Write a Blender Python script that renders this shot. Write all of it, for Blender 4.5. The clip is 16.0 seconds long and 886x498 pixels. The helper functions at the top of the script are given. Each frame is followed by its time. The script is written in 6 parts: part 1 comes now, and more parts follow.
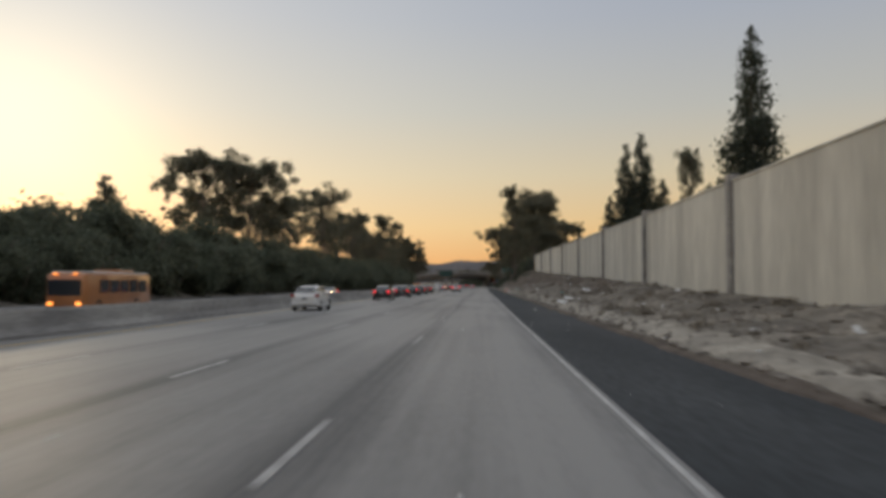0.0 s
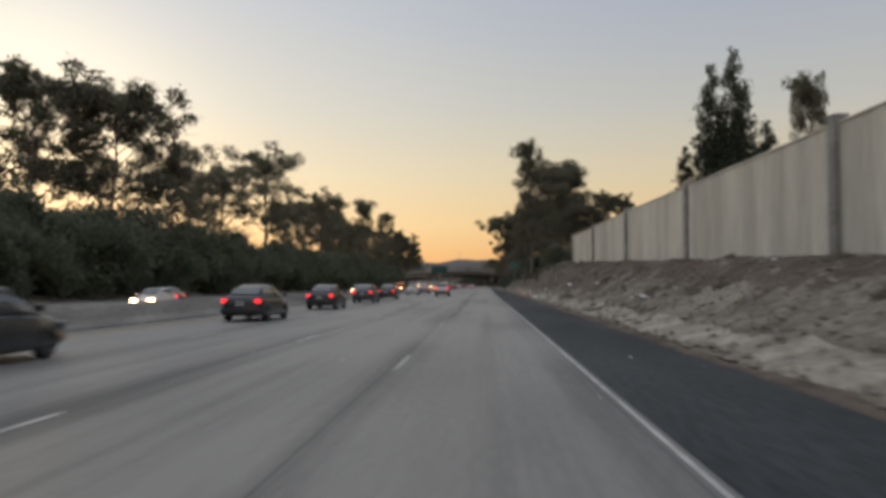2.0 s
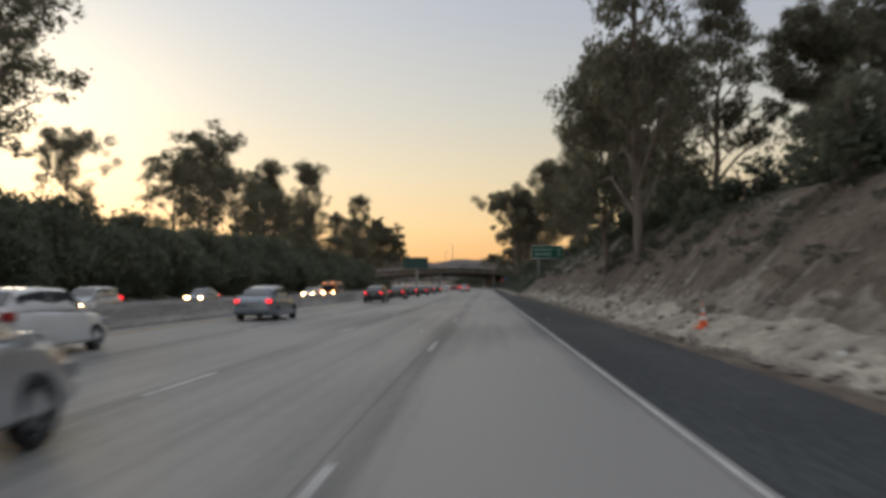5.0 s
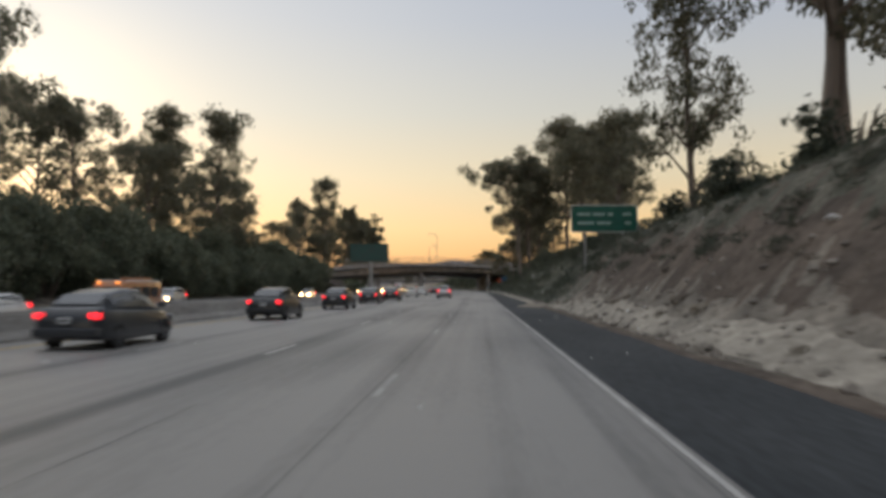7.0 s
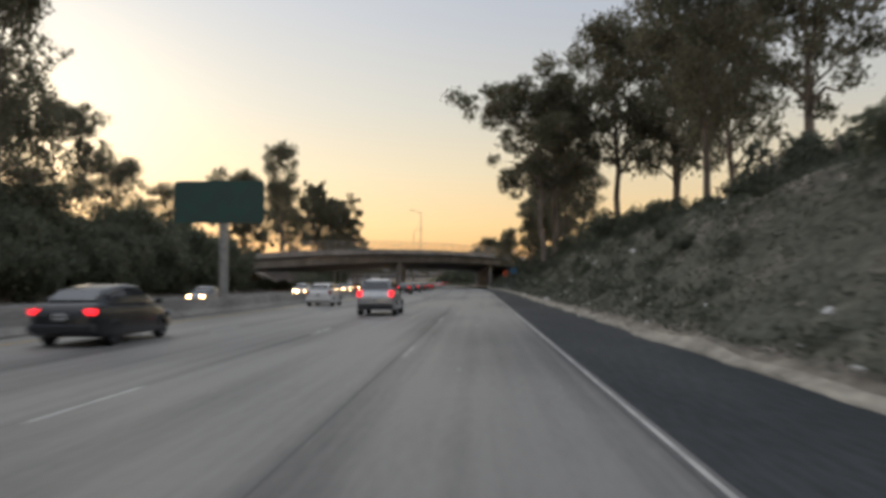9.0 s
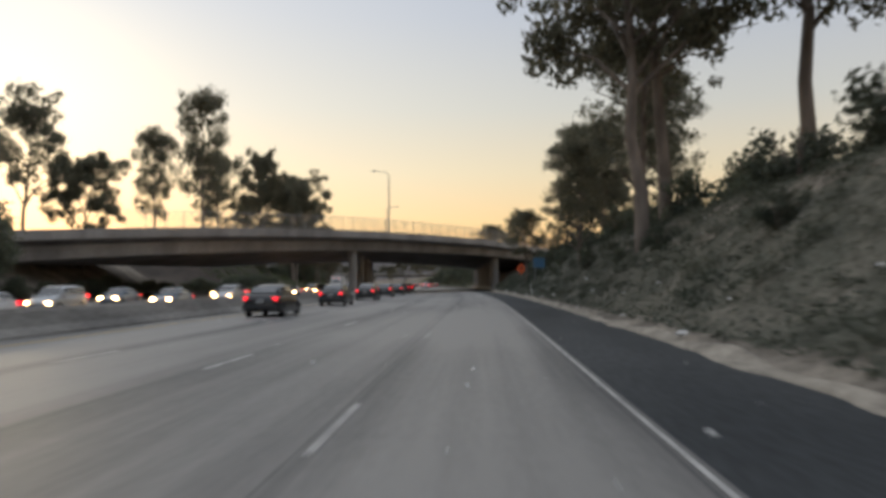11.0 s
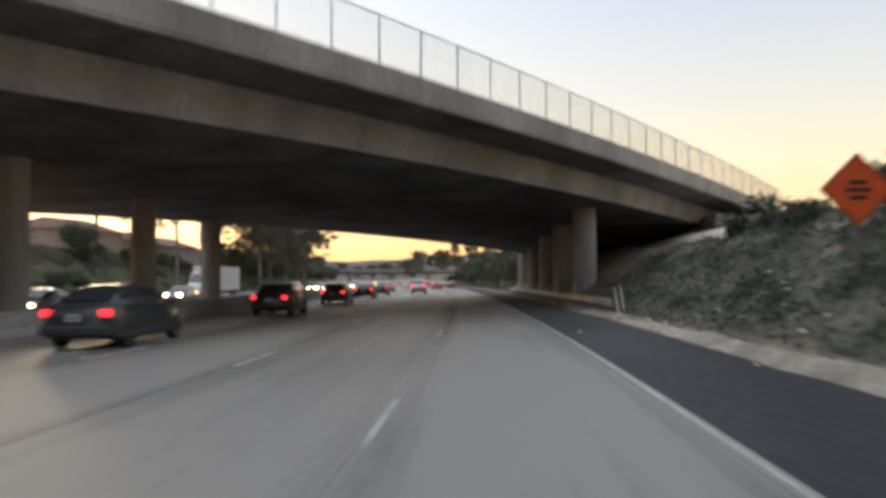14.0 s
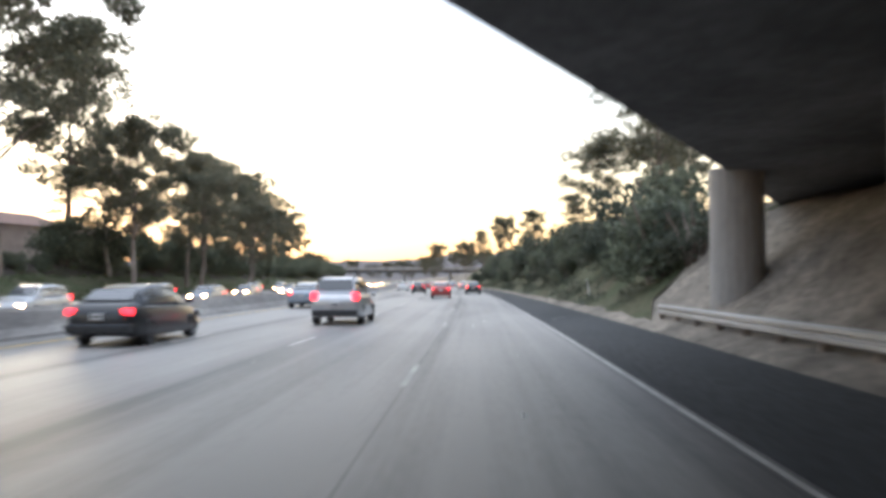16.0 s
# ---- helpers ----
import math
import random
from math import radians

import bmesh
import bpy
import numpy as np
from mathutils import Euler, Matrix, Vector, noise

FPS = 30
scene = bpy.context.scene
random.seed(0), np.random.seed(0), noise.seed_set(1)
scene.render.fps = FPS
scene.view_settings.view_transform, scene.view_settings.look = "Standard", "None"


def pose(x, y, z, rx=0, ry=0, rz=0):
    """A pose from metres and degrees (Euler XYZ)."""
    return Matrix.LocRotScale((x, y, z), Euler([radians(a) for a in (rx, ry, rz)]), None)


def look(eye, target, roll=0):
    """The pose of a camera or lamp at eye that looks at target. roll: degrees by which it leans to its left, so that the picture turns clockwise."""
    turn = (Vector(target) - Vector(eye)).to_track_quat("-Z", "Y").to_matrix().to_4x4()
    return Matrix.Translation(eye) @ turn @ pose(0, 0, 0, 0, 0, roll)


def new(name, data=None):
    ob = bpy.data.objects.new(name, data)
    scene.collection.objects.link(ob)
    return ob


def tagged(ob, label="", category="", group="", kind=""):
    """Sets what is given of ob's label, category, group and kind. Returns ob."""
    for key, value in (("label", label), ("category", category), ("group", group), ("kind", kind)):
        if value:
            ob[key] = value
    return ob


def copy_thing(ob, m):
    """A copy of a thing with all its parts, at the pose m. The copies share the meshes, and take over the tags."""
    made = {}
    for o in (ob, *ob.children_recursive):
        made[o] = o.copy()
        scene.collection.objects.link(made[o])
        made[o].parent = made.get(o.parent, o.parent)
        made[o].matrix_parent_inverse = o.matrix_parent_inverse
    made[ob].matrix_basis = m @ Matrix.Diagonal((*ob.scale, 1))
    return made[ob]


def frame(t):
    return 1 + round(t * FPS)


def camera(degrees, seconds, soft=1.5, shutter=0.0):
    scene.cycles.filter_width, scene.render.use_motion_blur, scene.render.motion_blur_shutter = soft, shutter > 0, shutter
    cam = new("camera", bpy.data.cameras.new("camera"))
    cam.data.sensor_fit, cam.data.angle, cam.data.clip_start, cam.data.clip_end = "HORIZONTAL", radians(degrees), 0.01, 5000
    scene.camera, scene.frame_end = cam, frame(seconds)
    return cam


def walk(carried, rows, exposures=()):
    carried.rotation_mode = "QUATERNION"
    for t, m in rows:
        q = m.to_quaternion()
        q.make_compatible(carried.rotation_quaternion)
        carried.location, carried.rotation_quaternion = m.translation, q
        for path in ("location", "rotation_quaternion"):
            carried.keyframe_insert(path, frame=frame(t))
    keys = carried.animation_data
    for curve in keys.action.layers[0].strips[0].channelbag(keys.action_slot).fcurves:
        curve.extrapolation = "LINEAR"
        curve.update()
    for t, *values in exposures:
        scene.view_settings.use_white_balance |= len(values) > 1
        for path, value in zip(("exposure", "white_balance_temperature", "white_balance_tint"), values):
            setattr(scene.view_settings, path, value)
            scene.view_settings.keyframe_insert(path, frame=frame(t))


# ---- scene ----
cam = camera(59.8, 16.0, soft=3.9, shutter=0.3)

# seconds, x, y, yaw to the left, tilt up, lean to the right
EYE = 1.55
PATH = [
    (0.0, 0.00, 0.0, 2.45, 2.67, -0.03),
    (0.5, 0.09, 16.0, 2.46, 2.69, 0.00),
    (1.0, 0.17, 32.1, 2.47, 2.74, -0.04),
    (1.5, 0.25, 48.3, 2.55, 2.70, -0.10),
    (2.0, 0.31, 64.4, 2.56, 2.62, -0.20),
    (2.5, 0.38, 80.4, 2.56, 2.66, -0.26),
    (3.0, 0.43, 96.4, 2.65, 2.64, -0.26),
    (3.5, 0.46, 112.6, 2.61, 2.66, -0.17),
    (4.0, 0.49, 128.9, 2.59, 2.57, -0.10),
    (6.5, 1.48, 209.7, 2.05, 2.88, -0.08),
    (7.0, 1.74, 226.3, 1.96, 2.81, -0.05),
    (7.5, 1.97, 242.9, 1.99, 2.70, -0.08),
    (8.0, 2.18, 259.6, 2.03, 2.72, -0.13),
    (8.5, 2.40, 276.5, 2.02, 2.70, -0.08),
    (9.0, 2.63, 293.3, 1.91, 2.48, 0.01),
    (11.5, 3.72, 376.9, 1.99, 2.54, 0.20),
    (12.0, 3.92, 393.6, 2.18, 2.60, 0.16),
    (12.5, 4.06, 410.4, 2.49, 2.60, 0.13),
    (13.0, 4.02, 427.4, 3.00, 2.47, 0.06),
    (13.5, 3.71, 444.3, 3.95, 2.45, 0.09),
    (14.0, 3.23, 461.2, 4.63, 2.38, 0.20),
    (14.5, 2.49, 478.3, 5.28, 2.55, 0.23),
    (15.0, 1.62, 495.3, 5.82, 2.65, 0.28),
    (15.5, 0.61, 512.3, 6.33, 2.54, 0.29),
    (16.0, -0.51, 529.3, 6.78, 2.38, 0.18),
]
rows = []
for t, x, y, yaw, tilt, lean in PATH:
    a, b = radians(yaw), radians(tilt)
    way = Vector((-math.sin(a) * math.cos(b), math.cos(a) * math.cos(b), math.sin(b)))
    eye = Vector((x, y, EYE))
    rows.append((t, look(eye, eye + way, -lean)))
walk(cam, rows, exposures=[
    (0.0, -0.2, 6300, 10), (1.5, -0.12, 6300, 10), (3.5, -0.04, 6350, 10), (7.0, 0.08, 6350, 10), (9.0, 0.12, 6350, 10), (12.5, 0.22, 6150, 10), (13.5, 0.4, 6200, 10), (14.0, 0.68, 6300, 10),
    (14.5, 1.8, 6500, 10), (15.0, 2.75, 6050, 10), (15.5, 3.05, 5400, 10), (16.0, 1.5, 5750, 10)])

# ---- light: clear sky just after sunset, the glow ahead and to the left ----
SUN_AZ = radians(-33)      # from straight ahead (+y), negative to the left
world = bpy.data.worlds.new("dusk_sky")
scene.world = world
world.use_nodes = True
wn, wl = world.node_tree.nodes, world.node_tree.links
wn.clear()
w_out = wn.new("ShaderNodeOutputWorld")
w_bg = wn.new("ShaderNodeBackground")
w_tc = wn.new("ShaderNodeTexCoord")
w_sep = wn.new("ShaderNodeSeparateXYZ")
wl.new(w_tc.outputs["Generated"], w_sep.inputs[0])
w_ramp = wn.new("ShaderNodeValToRGB")     # by height over the horizon
wl.new(w_sep.outputs["Z"], w_ramp.inputs[0])
for pos, col in ((0.0, (0.64, 0.31, 0.12)), (0.03, (0.74, 0.385, 0.15)), (0.075, (0.76, 0.51, 0.25)), (0.14, (0.65, 0.535, 0.36)),
                 (0.22, (0.51, 0.49, 0.44)), (0.33, (0.41, 0.43, 0.48)), (0.5, (0.34, 0.385, 0.48)), (1.0, (0.22, 0.28, 0.42))):
    e = w_ramp.color_ramp.elements.new(pos)
    e.color = (*col, 1)
for e in [e for e in w_ramp.color_ramp.elements if tuple(round(c, 3) for c in e.color[:3]) in ((0.0, 0.0, 0.0), (1.0, 1.0, 1.0))]:
    w_ramp.color_ramp.elements.remove(e)
w_dot = wn.new("ShaderNodeVectorMath")    # towards the set sun
w_dot.operation = "DOT_PRODUCT"
w_dot.inputs[1].default_value = (math.sin(SUN_AZ) * 0.99, math.cos(SUN_AZ) * 0.99, 0.14)
wl.new(w_tc.outputs["Generated"], w_dot.inputs[0])
w_glow = wn.new("ShaderNodeMapRange")
w_glow.inputs["From Min"].default_value, w_glow.inputs["From Max"].default_value = 0.45, 1.0
w_glow.inputs["To Min"].default_value, w_glow.inputs["To Max"].default_value = 0.0, 1.0
wl.new(w_dot.outputs["Value"], w_glow.inputs["Value"])
w_pow = wn.new("ShaderNodeMath")
w_pow.operation = "POWER"
w_pow.inputs[1].default_value = 3.6
wl.new(w_glow.outputs[0], w_pow.inputs[0])
w_add = wn.new("ShaderNodeMix")
w_add.data_type, w_add.blend_type = "RGBA", "ADD"
wl.new(w_pow.outputs[0], w_add.inputs["Factor"])
wl.new(w_ramp.outputs[0], w_add.inputs["A"])
w_add.inputs["B"].default_value = (0.27, 0.25, 0.18, 1)
w_core = wn.new("ShaderNodeMath")         # the brightest patch just over the sunset point
w_core.operation = "POWER"
w_core.inputs[1].default_value = 34.0
wl.new(w_glow.outputs[0], w_core.inputs[0])
w_add2 = wn.new("ShaderNodeMix")
w_add2.data_type, w_add2.blend_type = "RGBA", "ADD"
wl.new(w_core.outputs[0], w_add2.inputs["Factor"])
wl.new(w_add.outputs["Result"], w_add2.inputs["A"])
w_add2.inputs["B"].default_value = (0.55, 0.46, 0.27, 1)
w_back = wn.new("ShaderNodeMapRange")     # the sky away from the sunset is dimmer
w_back.inputs["From Min"].default_value, w_back.inputs["From Max"].default_value = -1.0, 0.6
w_back.inputs["To Min"].default_value, w_back.inputs["To Max"].default_value = 0.95, 1.0
wl.new(w_dot.outputs["Value"], w_back.inputs["Value"])
w_mul = wn.new("ShaderNodeVectorMath")
w_mul.operation = "SCALE"
wl.new(w_add2.outputs["Result"], w_mul.inputs[0])
wl.new(w_back.outputs[0], w_mul.inputs["Scale"])
w_sky = wn.new("ShaderNodeTexSky")        # thin high haze light from the physical sky
w_sky.sky_type, w_sky.sun_disc = "NISHITA", False
w_sky.sun_elevation, w_sky.sun_rotation = radians(1.0), SUN_AZ
w_sc = wn.new("ShaderNodeVectorMath")
w_sc.operation = "SCALE"
w_sc.inputs["Scale"].default_value = 0.05
wl.new(w_sky.outputs[0], w_sc.inputs[0])
w_sum = wn.new("ShaderNodeVectorMath")
w_sum.operation = "ADD"
wl.new(w_mul.outputs[0], w_sum.inputs[0])
wl.new(w_sc.outputs[0], w_sum.inputs[1])
wl.new(w_sum.outputs[0], w_bg.inputs["Color"])
w_bg.inputs["Strength"].default_value = 1.0
wl.new(w_bg.outputs[0], w_out.inputs[0])

sun = new("sun", bpy.data.lights.new("sun", "SUN"))
sun.data.energy, sun.data.angle, sun.data.color = 0.6, radians(12), (1.0, 0.78, 0.5)
sun.matrix_world = look((0, 0, 50), (-math.sin(SUN_AZ) * 50, -math.cos(SUN_AZ) * 50, 50 - 50 * math.tan(radians(6))))


# ---- materials ----
def mat(name, col, rough=0.8, metal=0.0, col2=None, scale=1.0, detail=6.0, bump=0.0, stretch=(1, 1, 1), emit=0.0, spec=0.5,
        low=0.35, high=0.65, fine=0.0, fine_scale=20.0, island=0.0, coords="Object"):
    """A surface: two colours mixed by coarse noise, a finer grain over it, relief, and chance between pieces."""
    m = bpy.data.materials.new(name)
    m.use_nodes = True
    n, l = m.node_tree.nodes, m.node_tree.links
    bsdf = n["Principled BSDF"]
    bsdf.inputs["Roughness"].default_value = rough
    bsdf.inputs["Metallic"].default_value = metal
    bsdf.inputs["Specular IOR Level"].default_value = spec
    bsdf.inputs["Base Color"].default_value = (*col, 1)
    if emit:
        bsdf.inputs["Emission Color"].default_value = (*col, 1)
        bsdf.inputs["Emission Strength"].default_value = emit
    if col2 is None:
        return m
    tc = n.new("ShaderNodeTexCoord")
    mp = n.new("ShaderNodeMapping")
    mp.inputs["Scale"].default_value = stretch
    if coords == "World":
        geo = n.new("ShaderNodeNewGeometry")
        l.new(geo.outputs["Position"], mp.inputs[0])
    else:
        l.new(tc.outputs[coords], mp.inputs[0])
    no = n.new("ShaderNodeTexNoise")
    no.inputs["Scale"].default_value, no.inputs["Detail"].default_value = scale, detail
    l.new(mp.outputs[0], no.inputs["Vector"])
    mr = n.new("ShaderNodeMapRange")
    mr.inputs["From Min"].default_value, mr.inputs["From Max"].default_value = low, high
    l.new(no.outputs[0], mr.inputs["Value"])
    mx = n.new("ShaderNodeMix")
    mx.data_type = "RGBA"
    mx.inputs["A"].default_value, mx.inputs["B"].default_value = (*col, 1), (*col2, 1)
    l.new(mr.outputs[0], mx.inputs["Factor"])
    out = mx.outputs["Result"]
    if fine:
        nf = n.new("ShaderNodeTexNoise")
        nf.inputs["Scale"].default_value, nf.inputs["Detail"].default_value = fine_scale, 4
        l.new(mp.outputs[0], nf.inputs["Vector"])
        rf = n.new("ShaderNodeMapRange")
        rf.inputs["From Min"].default_value, rf.inputs["From Max"].default_value = 0.3, 0.7
        rf.inputs["To Min"].default_value, rf.inputs["To Max"].default_value = 1 - fine, 1 + fine
        l.new(nf.outputs[0], rf.inputs["Value"])
        sc = n.new("ShaderNodeVectorMath")
        sc.operation = "SCALE"
        l.new(out, sc.inputs[0])
        l.new(rf.outputs[0], sc.inputs["Scale"])
        out = sc.outputs[0]
    if island:
        geo2 = n.new("ShaderNodeNewGeometry")
        ri = n.new("ShaderNodeMapRange")
        ri.inputs["To Min"].default_value, ri.inputs["To Max"].default_value = 1 - island, 1 + island
        l.new(geo2.outputs["Random Per Island"], ri.inputs["Value"])
        si = n.new("ShaderNodeVectorMath")
        si.operation = "SCALE"
        l.new(out, si.inputs[0])
        l.new(ri.outputs[0], si.inputs["Scale"])
        out = si.outputs[0]
    l.new(out, bsdf.inputs["Base Color"])
    if bump:
        bp = n.new("ShaderNodeBump")
        bp.inputs["Strength"].default_value, bp.inputs["Distance"].default_value = min(1.0, bump), 0.05
        l.new(no.outputs[0], bp.inputs["Height"])
        l.new(bp.outputs[0], bsdf.inputs["Normal"])
    return m


def road_material(name, base, dark, lane, offset):
    """Worn concrete lanes: pale in the tyre tracks, dark oil bands between, cross joints, patches. UV: metres across and along."""
    m = bpy.data.materials.new(name)
    m.use_nodes = True
    n, l = m.node_tree.nodes, m.node_tree.links
    bsdf = n["Principled BSDF"]
    bsdf.inputs["Roughness"].default_value = 0.55
    bsdf.inputs["Specular IOR Level"].default_value = 0.26
    uv = n.new("ShaderNodeUVMap")
    sep = n.new("ShaderNodeSeparateXYZ")
    l.new(uv.outputs[0], sep.inputs[0])

    def math_node(op, a, b=None, c=None):
        q = n.new("ShaderNodeMath")
        q.operation = op
        for i, v in enumerate((a, b, c)):
            if v is None:
                continue
            if isinstance(v, (int, float)):
                q.inputs[i].default_value = v
            else:
                l.new(v, q.inputs[i])
        return q.outputs[0]

    def noise_node(scale, stretch, detail=5):
        mp = n.new("ShaderNodeMapping")
        mp.inputs["Scale"].default_value = (*stretch, 1)
        l.new(uv.outputs[0], mp.inputs[0])
        q = n.new("ShaderNodeTexNoise")
        q.inputs["Scale"].default_value, q.inputs["Detail"].default_value = scale, detail
        l.new(mp.outputs[0], q.inputs["Vector"])
        return q.outputs[0]

    wander = math_node("MULTIPLY_ADD", noise_node(1.0, (0.0, 0.02), 2), 0.9, -0.45)
    u = math_node("ADD", sep.outputs["X"], wander)
    # where across the lane, 0 to 1
    f = math_node("FRACT", math_node("DIVIDE", math_node("ADD", u, offset), lane))
    # dark band along the joint between two lanes and a weaker one in mid-lane
    edge = math_node("ABSOLUTE", math_node("SUBTRACT", f, 0.5))                  # 0.5 at the lane's edge
    band = math_node("SMOOTH_MAX", math_node("MULTIPLY_ADD", edge, 3.6, -1.05), 0.0, 0.2)
    mid = math_node("SMOOTH_MAX", math_node("MULTIPLY_ADD", edge, -7.0, 0.9), 0.0, 0.2)
    streak = noise_node(1.0, (2.6, 0.035), 6)
    patch = noise_node(1.0, (0.22, 0.05), 5)
    grain = noise_node(9.0, (1.0, 0.35), 6)
    k = math_node("ADD", math_node("MULTIPLY", band, 0.68), math_node("MULTIPLY", mid, 0.10))
    k = math_node("MULTIPLY", k, math_node("MULTIPLY_ADD", streak, 2.4, -0.25))
    k = math_node("ADD", k, math_node("MULTIPLY_ADD", patch, 2.3, -1.02))
    k = math_node("ADD", k, math_node("ADD", math_node("MULTIPLY_ADD", grain, 0.6, -0.30), math_node("MULTIPLY_ADD", streak, 0.9, -0.45)))
    # cross joints and lane joints
    jf = math_node("FRACT", math_node("DIVIDE", sep.outputs["Y"], 4.6))
    joint = math_node("LESS_THAN", jf, 0.006)
    lf = math_node("FRACT", math_node("DIVIDE", math_node("ADD", sep.outputs["X"], offset + 0.12), lane))
    ljoint = math_node("LESS_THAN", lf, 0.012)
    k = math_node("ADD", k, math_node("MULTIPLY", math_node("MAXIMUM", joint, ljoint), 0.32))
    mx = n.new("ShaderNodeMix")
    mx.data_type = "RGBA"
    mx.clamp_factor = True
    mx.inputs["A"].default_value, mx.inputs["B"].default_value = (*base, 1), (*dark, 1)
    l.new(k, mx.inputs["Factor"])
    l.new(mx.outputs["Result"], bsdf.inputs["Base Color"])
    bp = n.new("ShaderNodeBump")
    bp.inputs["Strength"].default_value, bp.inputs["Distance"].default_value = 0.25, 0.01
    l.new(grain, bp.inputs["Height"])
    l.new(bp.outputs[0], bsdf.inputs["Normal"])
    return m


def leaf_material(name, col, col2, island=0.35):
    m = mat(name, col, rough=0.6, col2=col2, scale=0.25, island=island, spec=0.25)
    n, l = m.node_tree.nodes, m.node_tree.links
    bsdf = n["Principled BSDF"]
    tr = n.new("ShaderNodeBsdfTranslucent")
    src = bsdf.inputs["Base Color"].links[0].from_socket
    l.new(src, tr.inputs[0])
    ms = n.new("ShaderNodeMixShader")
    ms.inputs[0].default_value = 0.45
    l.new(bsdf.outputs[0], ms.inputs[1])
    l.new(tr.outputs[0], ms.inputs[2])
    l.new(ms.outputs[0], n["Material Output"].inputs[0])
    return m


